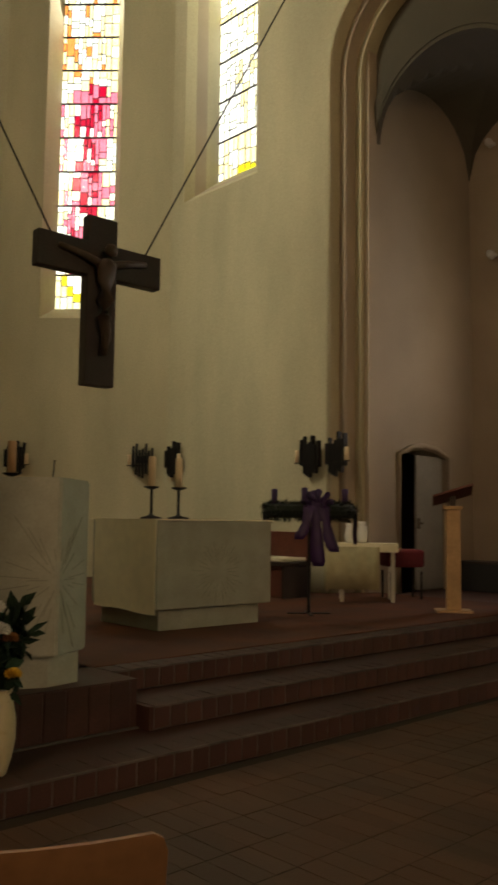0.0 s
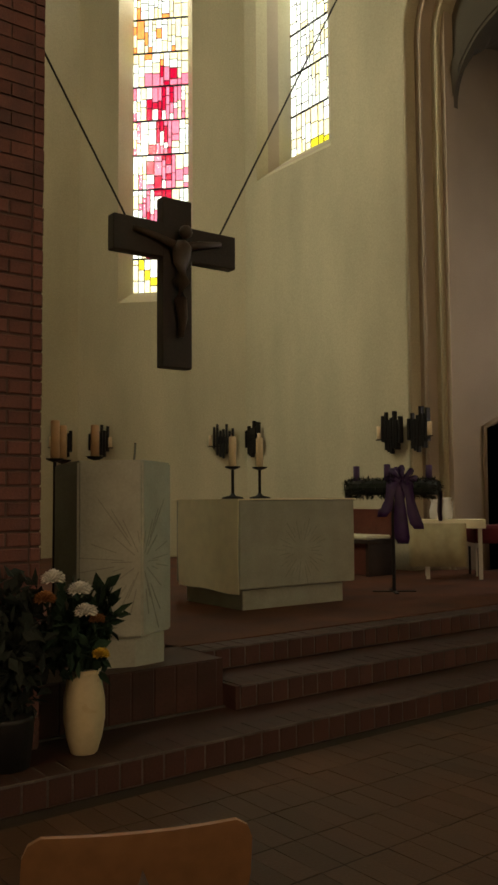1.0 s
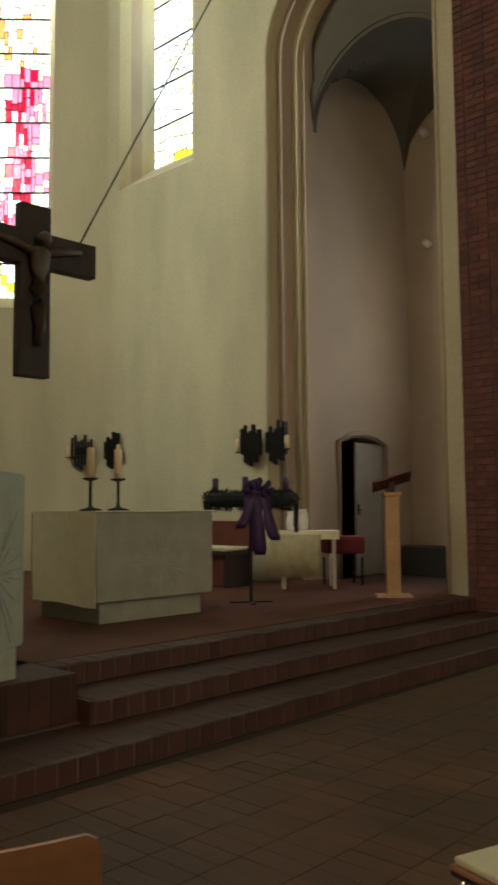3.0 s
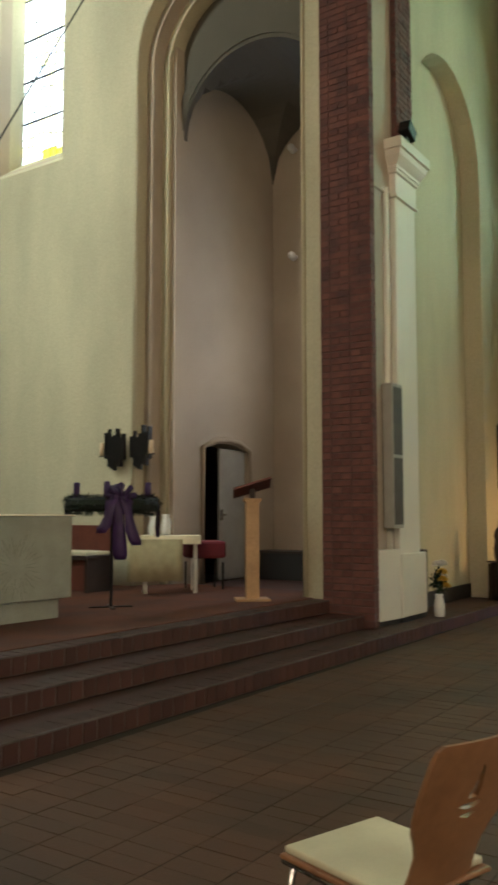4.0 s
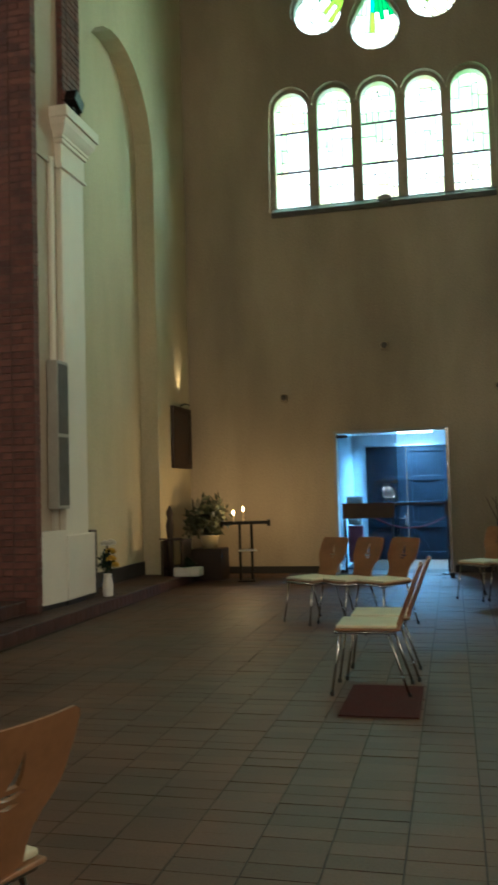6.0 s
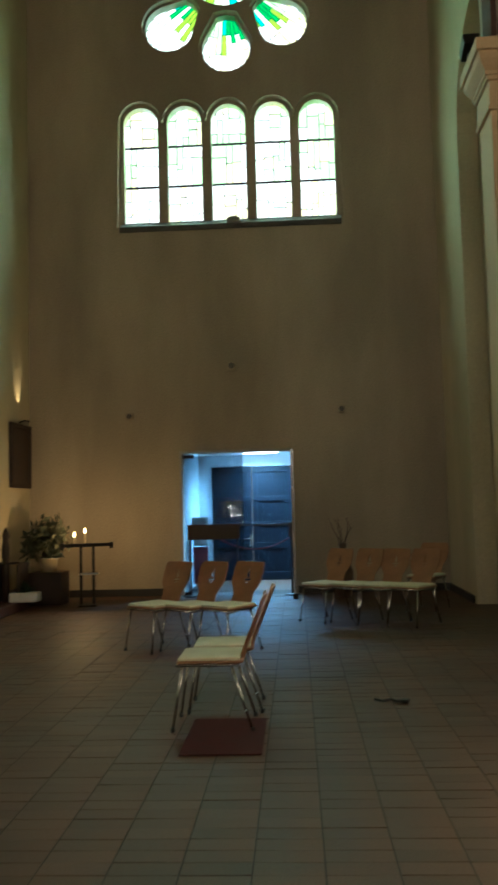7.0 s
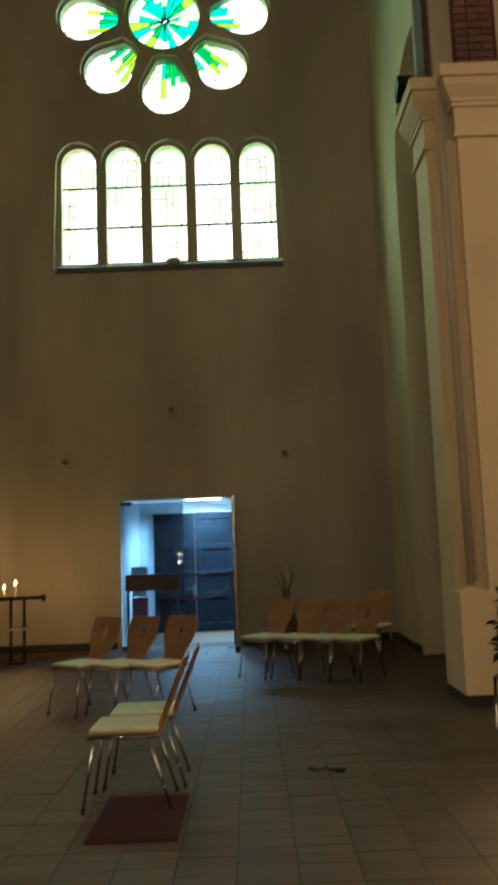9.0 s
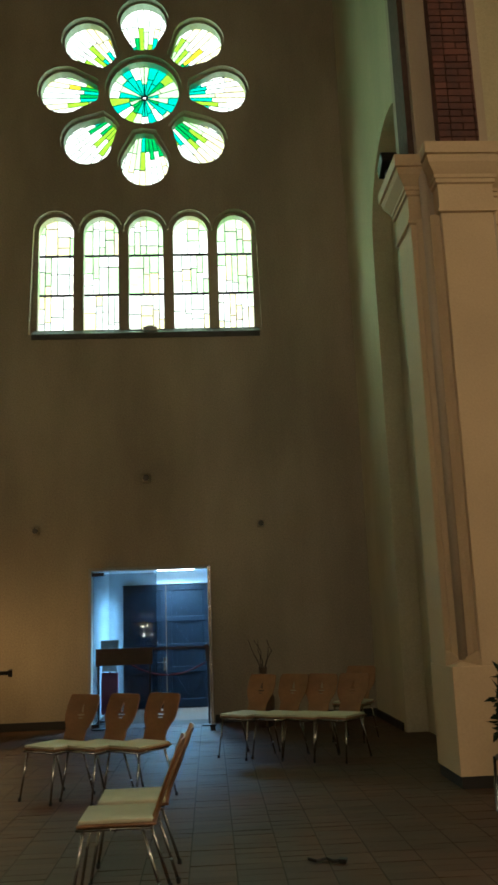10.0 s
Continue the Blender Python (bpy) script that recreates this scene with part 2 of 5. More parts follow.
def tube(bm, points, r, n=8, closed=False):
    """A round bar along points."""
    pts = [Vector(p) for p in points]
    rings = []
    for i, p in enumerate(pts):
        a = pts[i - 1] if (i > 0 or closed) else p
        b = pts[(i + 1) % len(pts)] if (i < len(pts) - 1 or closed) else p
        d = (b - a).normalized()
        u = d.cross(Vector((0, 0, 1)))
        if u.length < 0.05:
            u = d.cross(Vector((0, 1, 0)))
        u.normalize()
        w = d.cross(u)
        rad = r[i] if isinstance(r, (list, tuple)) else r
        rings.append([bm.verts.new(p + rad * (math.cos(2 * math.pi * k / n) * u + math.sin(2 * math.pi * k / n) * w)) for k in range(n)])
    pairs = list(zip(rings, rings[1:])) + ([(rings[-1], rings[0])] if closed else [])
    for a, b in pairs:
        for k in range(n):
            bm.faces.new((a[k], a[(k + 1) % n], b[(k + 1) % n], b[k]))
    if not closed:
        bm.faces.new(rings[0][::-1])
        bm.faces.new(rings[-1])
    return bm


def prism(bm, outline, z0, z1, m=None, top=1.0):
    """An outline (x, y) raised from z0 to z1."""
    lo = [bm.verts.new(m @ Vector((x, y, z0)) if m is not None else (x, y, z0)) for x, y in outline]
    hi = [bm.verts.new(m @ Vector((x * top, y * top, z1)) if m is not None else (x * top, y * top, z1)) for x, y in outline]
    k = len(outline)
    for i in range(k):
        bm.faces.new((lo[i], lo[(i + 1) % k], hi[(i + 1) % k], hi[i]))
    bm.faces.new(lo[::-1])
    bm.faces.new(hi)
    return bm


def plate(m, outer, fronts, depth, backs=None):
    """A wall in its own plane: outline and holes as (u, v), pushed back by depth; backs: the holes' outlines behind."""
    bm = bmesh.new()
    backs = backs or fronts
    sides = []
    for w, holes in ((0.0, fronts), (depth, backs)):
        loops = []
        edges = []
        for loop in [outer] + list(holes):
            vs = [bm.verts.new(m @ Vector((u, v, w))) for u, v in loop]
            edges += [bm.edges.new((vs[i], vs[(i + 1) % len(vs)])) for i in range(len(vs))]
            loops.append(vs)
        bmesh.ops.triangle_fill(bm, use_beauty=True, edges=edges)
        sides.append(loops)
    for a, b in zip(*sides):
        k = len(a)
        for i in range(k):
            bm.faces.new((a[i], a[(i + 1) % k], b[(i + 1) % k], b[i]))
    return bm


def rect(u0, u1, v0, v1):
    return [(u0, v0), (u1, v0), (u1, v1), (u0, v1)]


def arched(u0, u1, v0, spring, n=14):
    """A round-headed opening."""
    c, r = (u0 + u1) / 2, (u1 - u0) / 2
    return [(u0, v0), (u1, v0)] + [(c + r * math.cos(math.pi * i / n), spring + r * math.sin(math.pi * i / n)) for i in range(n + 1)]


def axes(origin, u, w):
    """A plane's pose: u along, z up, w into the wall."""
    u, w = Vector(u).normalized(), Vector(w).normalized()
    m = Matrix((u, Vector((0, 0, 1)), w)).transposed().to_4x4()
    m.translation = origin
    return m


# ---------------------------------------------------------------- the large structure
TOP = 13.6
EAST = 13.6          # inner face of the transept's end wall
MID = 0.48           # the transept's axis
rng = random.Random(4)


def circle(cu, cv, r, n=28):
    return [(cu + r * math.cos(2 * math.pi * i / n), cv + r * math.sin(2 * math.pi * i / n)) for i in range(n)]


def petal(cu, cv, ang, grow=0.0):
    """One lobe of the rose window: narrow at the hub, round outside."""
    r0, rc, rad, half = 0.80 - grow * 0.6, 1.355, 0.405 + grow, 0.15 + grow
    pts = [(r0, -half), (r0 - 0.03, 0), (r0, half)]
    a0 = radians(112)
    pts += [(rc + rad * math.cos(a0 - 2 * a0 * i / 14), rad * math.sin(a0 - 2 * a0 * i / 14)) for i in range(15)]
    c, s = math.cos(ang), math.sin(ang)
    return [(cu + c * x - s * y, cv + s * x + c * y) for x, y in pts]


LIGHTS = [1.95 - 0.735 * i for i in range(5)]
SILL, SPRING = 6.13, 7.82

# the floor's bed, then the raised levels
structure("floor", boxes((-4.6, 14.1, -14.0, 4.6, -0.30, -0.0025)), GROUT, "dark jointed clinker tile floor of the church")


def scallop(extra, low):
    """The outline round all five lights together."""
    pts = [(LIGHTS[-1] - 0.29 - extra, low), (LIGHTS[0] + 0.29 + extra, low)]
    r = 0.355
    for c in LIGHTS:
        pts += [(c + r * math.cos(math.pi * i / 10), SPRING + r * math.sin(math.pi * i / 10)) for i in range(11)]
    return pts


end = axes((EAST, 0, 0), (0, 1, 0), (1, 0, 0))
outer = [(-3.6, -0.1), (-0.40, -0.1), (-0.40, 2.26), (1.35, 2.26), (1.35, -0.1), (4.6, -0.1), (4.6, TOP), (-3.6, TOP)]
front = [scallop(0.11, SILL - 0.10)] + [petal(MID, 10.42, radians(90 + 45 * i), 0.045) for i in range(8)] + [circle(MID, 10.42, 0.66)]
bm = plate(end, outer, front, 0.10)
structure("wall_east", bm, PLASTER_T, "tall rough brown-grey plastered end wall with rose window")
end2 = axes((EAST + 0.10, 0, 0), (0, 1, 0), (1, 0, 0))
outer2 = [(-3.6, -0.1), (-0.40, -0.1), (-0.40, 2.26), (1.35, 2.26), (1.35, -0.1), (4.6, -0.1), (4.6, TOP), (-3.6, TOP)]
back = [arched(c - 0.285, c + 0.285, SILL, SPRING) for c in LIGHTS] + [petal(MID, 10.42, radians(90 + 45 * i)) for i in range(8)] + [circle(MID, 10.42, 0.60)]
bm = plate(end2, outer2, back, 0.16)
structure("wall_east_tracery", bm, PLASTER_T, "plaster mullions and rose tracery set back in wall")

# transept side walls with blind arches, both sides
for name, y, inward, x0, x1 in (("wall_transept_north", 3.85, 1, 9.43, 12.03), ("wall_transept_south", -2.87, -1, 9.1, 11.7)):
    m = axes((0, y, 0), (1, 0, 0), (0, inward, 0))
    r = (x1 - x0) / 2
    bm = plate(m, [(x0 - 0.6, -0.1), (x0, -0.1)] + [(p, q) for p, q in arched(x0, x1, -0.1, 6.5)[2:][::-1]] + [(x1, -0.1), (EAST, -0.1), (EAST, TOP), (x0 - 0.6, TOP)], [], 0.28)
    structure(name, bm, PLASTER, "beige plastered side wall with tall round-headed recess")
    ya, yb = sorted((y + inward * 0.28, y + inward * 0.6))
    structure(name + "_recess", boxes((8.7, EAST, ya, yb, -0.1, TOP)), PLASTER, "beige plaster back of the blind arch")

# choir wall with a stepped arch to the side chapel
CH_Y, CH_SPRING = 6.03, 7.65
for i, (x, d, r) in enumerate(((8.10, 0.22, 1.33), (8.32, 0.22, 1.23), (8.54, 0.26, 1.13))):
    m = axes((x, 0, 0), (0, 1, 0), (1, 0, 0))
    hole = arched(CH_Y - r, CH_Y + r, 0.0, CH_SPRING, 20)[2:]
    out = [(4.44, 0.0), (CH_Y - r, 0.0)] + hole[::-1] + [(CH_Y + r, 0.0), (10.9, 0.0), (10.9, TOP), (4.44, TOP)]
    k, k2 = (x - 8.1) / 0.7, (x + d - 8.1) / 0.7
    wf = arched(8.80 + k * 0.78, 10.58 - k * 0.08, 6.62 + k * 0.55, 10.6)
    wb = arched(8.80 + k2 * 0.78, 10.58 - k2 * 0.08, 6.62 + k2 * 0.55, 10.6)
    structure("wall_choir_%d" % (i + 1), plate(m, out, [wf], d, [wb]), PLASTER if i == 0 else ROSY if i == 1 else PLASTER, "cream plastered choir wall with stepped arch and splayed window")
for x, r in ((8.10, 1.33), (8.32, 1.23), (8.54, 1.13)):
    pts = [(x, CH_Y + r, 0.43)] + [(x, CH_Y + r * math.cos(math.pi * i / 24), CH_SPRING + r * math.sin(math.pi * i / 24)) for i in range(25)] + [(x, CH_Y - r, 0.43)]
    structure("trim_arch_%d" % round(x * 10), tube(bmesh.new(), pts, 0.028, 8), ROSY if x == 8.32 else PLASTER, "rounded plaster moulding of the arch", True)

# side chapel: walls, groin vault
bm = plate(axes((0, 7.08, 0), (1, 0, 0), (0, 1, 0)), rect(8.62, 11.35, 0.0, 9.6), [[(9.32, 0.3), (10.46, 0.3), (10.46, 2.32), (10.18, 2.40), (9.89, 2.43), (9.6, 2.40), (9.32, 2.32)]], 0.4)
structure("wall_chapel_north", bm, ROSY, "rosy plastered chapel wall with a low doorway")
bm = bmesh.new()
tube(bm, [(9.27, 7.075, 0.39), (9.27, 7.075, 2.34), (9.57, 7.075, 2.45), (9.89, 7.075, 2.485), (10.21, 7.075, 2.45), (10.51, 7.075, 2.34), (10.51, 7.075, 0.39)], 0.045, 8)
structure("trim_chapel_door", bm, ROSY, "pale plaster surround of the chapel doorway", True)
# this window opening is unseen, added to brighten the chapel
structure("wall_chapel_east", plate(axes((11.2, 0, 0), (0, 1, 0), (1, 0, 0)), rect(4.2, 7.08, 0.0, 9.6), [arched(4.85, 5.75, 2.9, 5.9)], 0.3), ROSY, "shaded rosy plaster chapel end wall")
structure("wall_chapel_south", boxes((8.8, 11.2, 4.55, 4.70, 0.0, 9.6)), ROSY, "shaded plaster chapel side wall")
# near-black faces stand in for the unlit space behind the doorway
structure("door_chapel_void", boxes((9.0, 10.9, 8.4, 8.5, 0.0, 2.7), (9.0, 9.2, 7.48, 8.4, 0.0, 2.7), (10.7, 10.9, 7.48, 8.4, 0.0, 2.7), (9.0, 10.9, 7.48, 8.5, 2.5, 2.7), (9.2, 10.7, 7.48, 8.4, 0.1, 0.385)), BASE, "passage behind the chapel doorway, its darkness put in as near-black")
bm = bmesh.new()
n = 16
cx, cy, hx, hy = 10.0, 5.89, 1.22, 1.22
grid = {}
for i in range(n + 1):
    for j in range(n + 1):
        u, v = -1 + 2 * i / n, -1 + 2 * j / n
        h = max(math.sqrt(max(0, 1 - u * u)), math.sqrt(max(0, 1 - v * v)))
        grid[i, j] = bm.verts.new((cx + hx * u, cy + hy * v, 6.75 + 1.15 * h))
for i in range(n):
    for j in range(n):
        bm.faces.new((grid[i, j], grid[i + 1, j], grid[i + 1, j + 1], grid[i, j + 1]))
# vault and lunette take the plaster whose colour holds the shade
ob = structure("ceiling_chapel_vault", bm, CEIL_SHADE, "groin vault of the side chapel with shade in its colour")
so = ob.modifiers.new("thick", "SOLIDIFY")
so.thickness, so.offset = 0.12, 1

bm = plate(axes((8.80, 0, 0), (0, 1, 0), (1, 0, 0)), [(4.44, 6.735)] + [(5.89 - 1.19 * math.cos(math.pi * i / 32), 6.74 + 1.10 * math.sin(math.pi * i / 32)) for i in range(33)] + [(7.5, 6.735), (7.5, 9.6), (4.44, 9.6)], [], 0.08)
structure("wall_chapel_lunette", bm, CEIL_SHADE, "plaster above the chapel vault with shade in its colour")
structure("ceiling_chapel", boxes((8.8, 11.5, 4.2, 7.5, 9.6, 9.7)), CEIL_SHADE, "plain cover above the chapel vault")

# apse: three closing facets behind the altar
bm = plate(axes((8.10, 10.90, 0), (-1, 1, 0), (1, 1, 0)), rect(-0.2, 2.90, 0.0, TOP), [arched(0.90, 2.20, 4.72, 11.2)], 0.4, [arched(1.06, 2.04, 4.98, 11.0)])
structure("wall_apse_b", bm, PLASTER, "cream plastered apse facet with a tall splayed window")
structure("wall_apse_c", boxes((3.1, 6.08, 12.95, 13.35, 0.0, TOP)), PLASTER, "cream plastered apse end facet")
bm = plate(axes((1.10, 10.90, 0), (1, 1, 0), (-1, 1, 0)), rect(-0.2, 2.90, 0.0, TOP), [], 0.4)
structure("wall_apse_d", bm, PLASTER, "cream plastered apse facet")
# the opening here is assumed by symmetry, added for the choir's fill
structure("wall_choir_west", plate(axes((1.1, 0, 0), (0, 1, 0), (-1, 0, 0)), rect(4.7, 10.9, 0.0, TOP), [arched(8.3, 9.7, 6.4, 10.6)], 0.4), PLASTER, "cream plastered choir side wall")

# the rest of the church, round and behind
# its arched opening is out of view, added to pass the warm fill
structure("wall_transept_west", plate(axes((-4.6, 0, 0), (0, 1, 0), (-1, 0, 0)), rect(-3.4, 4.6, -0.1, TOP), [arched(-1.2, 2.2, 5.0, 7.4)], 0.3), PLASTER_T, "plastered end wall of the opposite transept")
structure("wall_west_north", boxes((-4.6, 0.75, 4.0, 4.4, -0.1, TOP)), PLASTER, "plastered side wall of the opposite transept")
structure("wall_west_south", boxes((-4.6, 0.5, -3.4, -3.0, -0.1, TOP)), PLASTER, "plastered side wall of the opposite transept")
structure("wall_nave_west", boxes((0.1, 0.5, -14.0, -3.4, -0.1, TOP)), PLASTER, "plastered nave side wall")
# both openings are added, out of view, to let the warm fill in
bm = plate(axes((0, -14.0, 0), (1, 0, 0), (0, -1, 0)), rect(0.1, 11.9, -0.1, TOP), [arched(1.2, 3.4, 4.0, 8.6), arched(4.6, 6.8, 4.0, 8.6)], 0.4)
structure("wall_nave_end", bm, PLASTER, "plastered nave end wall with two openings for fill light")
bm = plate(axes((11.5, 0, 0), (0, 1, 0), (1, 0, 0)), rect(-14.0, -3.4, -0.1, TOP), [arched(-5.9, -4.28, 3.0, 5.5), arched(-10.4, -8.6, 3.0, 5.9)], 0.4)
structure("wall_aisle", bm, PLASTER, "plastered aisle wall with leaded windows")
structure("ceiling", boxes((-5.0, 14.2, -14.5, 13.6, TOP, TOP + 0.3)), CEIL_SHADE, "plain church ceiling in the shade-toned plaster")

# porch behind the doorway
structure("wall_porch_north", boxes((13.87, 16.2, 1.352, 1.55, -0.1, 2.9)), PORCH, "white painted porch side wall")
structure("wall_porch_south", boxes((13.87, 16.2, -1.0, -0.8, -0.1, 2.9)), PORCH, "white painted porch side wall")
structure("wall_porch_end", plate(axes((15.9, 0, 0), (0, 1, 0), (1, 0, 0)), [(-0.8, -0.1), (-0.40, -0.1), (-0.40, 2.13), (1.10, 2.13), (1.10, -0.1), (1.35, -0.1), (1.35, 2.9), (-0.8, 2.9)], [], 0.2), PORCH, "white painted porch end wall")
structure("ceiling_porch", boxes((13.87, 16.2, -0.8, 1.35, 2.40, 2.5)), PORCH, "white porch ceiling")
structure("floor_porch", boxes((14.1, 16.2, -0.8, 1.35, -0.3, -0.002)), TILE, "dark tiled porch floor")

# baseboards
structure("baseboard_east", boxes((13.575, 13.6, -2.87, -0.47, 0, 0.11), (13.575, 13.6, 1.42, 3.85, 0, 0.11)), BASE, "low black baseboard along the end wall")
structure("baseboard_south", boxes((11.85, 13.57, -2.87, -2.845, 0, 0.10), (11.84, 11.86, -3.3, -2.845, 0, 0.10)), BASE, "low black baseboard along the side wall")
structure("baseboard_north", boxes((12.03, 13.57, 3.825, 3.85, 0.14, 0.22), (9.5, 12.03, 4.11, 4.13, 0.14, 0.34)), BASE, "dark baseboard at the recess")
structure("trim_door", boxes((13.585, 13.62, 1.35, 1.39, 0, 2.30), (13.585, 13.62, -0.44, -0.40, 0, 2.30), (13.585, 13.62, -0.44, 1.39, 2.26, 2.30)), GREY, "grey painted steel door surround")

# ---------------------------------------------------------------- altar steps
STEPS = pose(4.0, 3.51, 0, 0, 0, -0.6)


def nosing(y0, ztop, x0, x1):
    bm = bmesh.new()
    box(bm, x0 - 0.06, x1, y0 + 0.006, y0 + 0.195, ztop - 0.135, ztop - 0.0015, m=STEPS)
    box(bm, x0 - 0.06, x1, y0 - 0.003, y0 + 0.008, ztop - 0.010, ztop + 0.0025, m=STEPS)
    return bm


def level(name, y0, z0, z1, x0=-2.6, x1=8.4, y1=10.0, mtl=STEP):
    bm = bmesh.new()
    box(bm, x0, x1, y0 + 0.012, y1, z0, z1 - 0.004, m=STEPS)
    structure(name, bm, mtl, "worn red-brown clinker step to the altar")


level("step_1", 0.0, 0.0, 0.14, -8.0, 8.3, 1.6)
level("step_2", 0.43, 0.14, 0.28, -1.34, 4.0, 1.9)
level("step_3", 0.87, 0.28, 0.42, -1.9, 4.1, 1.6)
structure("floor_sanctuary", boxes((1.1, 8.8, 4.60, 13.0, 0.28, 0.424)), TERRACOTTA, "red-brown clinker floor round the altar")
structure("floor_chapel", boxes((8.8, 11.2, 4.70, 7.08, 0.1, 0.39)), STEP, "dark red clinker chapel floor")
bm = bmesh.new()
box(bm, -2.55, -1.34, 0.575, 1.70, 0.14, 0.424, m=STEPS)
structure("platform", bm, STEP, "red-brown tiled platform under the ambo")


# ---------------------------------------------------------------- piers
def capital(parent, x0, x1, y0, y1, z, label="moulded white capital", mtl=None):
    """Stepped mouldings growing outward round a rectangular shaft."""
    bm = bmesh.new()
    prev = None
    for o, dz in ((0.004, -0.01), (0.03, 0.0), (0.03, 0.035), (0.012, 0.04), (0.012, 0.29), (0.035, 0.30), (0.035, 0.34), (0.05, 0.345), (0.05, 0.38), (0.065, 0.40), (0.085, 0.43), (0.115, 0.48), (0.125, 0.53), (0.125, 0.55), (0.15, 0.555), (0.15, 0.675), (0.0, 0.68)):
        ring = [bm.verts.new(c) for c in ((x0 - o, y0 - o, z + dz), (x1 + o, y0 - o, z + dz), (x1 + o, y1 + o, z + dz), (x0 - o, y1 + o, z + dz))]
        if prev:
            for i in range(4):
                bm.faces.new((prev[i], prev[(i + 1) % 4], ring[(i + 1) % 4], ring[i]))
        prev = ring
    bm.faces.new(prev)
    return part("capital", bm, mtl or WHITE, parent, label)


pier = thing("pier", pose(0, 0, 0), "tall crossing pier of red brick and white plaster", "pier")
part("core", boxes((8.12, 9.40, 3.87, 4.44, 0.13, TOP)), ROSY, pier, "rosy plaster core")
part("pilaster", boxes((8.74, 9.34, 3.80, 3.95, 0.9, 5.2), bevel=0.012), WHITE, pier, "white painted pilaster")
part("plinth", boxes((8.69, 9.43, 3.755, 3.95, 0.19, 0.92), bevel=0.015), WHITE, pier, "white painted plinth")
bm = prism(bmesh.new(), [(8.13, 3.86), (8.13, 3.835), (8.695, 3.772), (8.695, 3.86)], 0.19, 0.98)
part("plinth", bm, WHITE, pier, "white painted plinth return")
bm = prism(bmesh.new(), [(8.14, 3.86), (8.14, 3.845), (8.70, 3.79), (8.70, 3.86)], 0.13, 0.19)
part("foot", bm, BASE, pier, "black foot band")
part("moulding", tube(bmesh.new(), [(8.58, 3.865, 0.98), (8.58, 3.865, 5.25)], 0.045, 12), WHITE, pier, "pale rounded corner moulding", True)
part("string_course", boxes((8.125, 8.735, 3.845, 3.868, 5.17, 5.215), bevel=0.006), ROSY, pier, "thin plaster string course")
part("foot", boxes((8.705, 9.415, 3.77, 3.95, 0.13, 0.20)), BASE, pier, "black foot band")
capital(pier, 8.74, 9.34, 3.80, 3.95, 5.18)
part("brick_upright", boxes((8.80, 9.28, 3.82, 3.93, 5.86, TOP)), MORTAR, pier, "dark brick rib above the capital")
part("mortar_bed", boxes((8.012, 8.115, 3.792, 4.42, 0.13, TOP)), MORTAR, pier, "mortar of the brick front")

pier2 = thing("pier", pose(-0.3, 0.06, 0), "tall plastered crossing pier with moulded capitals", "pier")
part("core", boxes((8.62, 9.42, -3.44, -2.70, 0, TOP)), ROSY, pier2, "rosy plaster core")
part("pilaster", boxes((8.66, 9.18, -2.72, -2.585, 1.0, 5.29), bevel=0.012), BEIGE, pier2, "plaster pilaster to the transept")
part("pilaster", boxes((8.74, 9.30, -3.555, -3.42, 1.0, 5.31), bevel=0.012), BEIGE, pier2, "set-back pilaster to the aisle")
part("plinth", boxes((8.72, 9.33, -3.60, -3.47, 0.0, 1.0), bevel=0.02), BEIGE, pier2, "plain beige plinth")
capital(pier2, 8.74, 9.30, -3.555, -3.42, 5.30, "moulded beige capital", BEIGE)
part("pilaster", boxes((8.46, 8.64, -3.36, -2.84, 1.0, 5.31), bevel=0.012), BEIGE, pier2, "warm beige pilaster to the nave")
part("plinth", boxes((8.452, 9.186, -3.48, -2.578, 0.10, 1.006), bevel=0.004), BEIGE, pier2, "plain beige plinth")
# splayed stops where the re-entrant corner meets the plinth
bm = bmesh.new()
lo = [bm.verts.new(c) for c in ((8.456, -2.582, 1.0), (8.665, -2.582, 1.0), (8.665, -2.845, 1.0), (8.456, -2.845, 1.0))]
hi = [bm.verts.new(c) for c in ((8.56, -2.69, 1.05), (8.665, -2.60, 1.14), (8.665, -2.83, 1.14), (8.475, -2.83, 1.14))]
for i in range(4):
    bm.faces.new((lo[i], lo[(i + 1) % 4], hi[(i + 1) % 4], hi[i]))
bm.faces.new(hi)
bm.faces.new(lo[::-1])
part("stop", bm, BEIGE, pier2, "splayed plaster stop")
part("foot", boxes((8.464, 9.174, -3.47, -2.59, 0, 0.102)), BASE, pier2, "black foot band")
capital(pier2, 8.66, 9.18, -2.72, -2.585, 5.28, "moulded beige capital", BEIGE)
capital(pier2, 8.46, 8.64, -3.36, -2.84, 5.30, "moulded beige capital", BEIGE)
part("brick_upright", boxes((8.72, 9.08, -2.73, -2.64, 5.96, TOP)), MORTAR, pier2, "dark rib above the capital")
part("brick_upright", boxes((8.50, 8.64, -3.30, -2.90, 5.96, TOP)), BRICK, pier2, "dark red brick rib above the capital")
bm = prism(bmesh.new(), [(8.52, -2.90), (8.52, -2.80), (8.63, -2.64), (8.70, -2.64), (8.70, -2.90)], 0.93, 5.31)
part("corner", bm, BEIGE, pier2, "chamfered plaster corner")
part("moulding", tube(bmesh.new(), [(8.575, -2.72, 1.06), (8.575, -2.72, 5.95)], 0.042, 12), ROSY, pier2, "rounded corner moulding", True)

pier3 = thing("pier", pose(0, 0, 0), "red brick crossing pier beside the ambo", "pier")
part("mortar_bed", boxes((0.742, 1.438, 3.992, 4.69, 0.13, TOP)), MORTAR, pier3, "mortar of the brickwork")


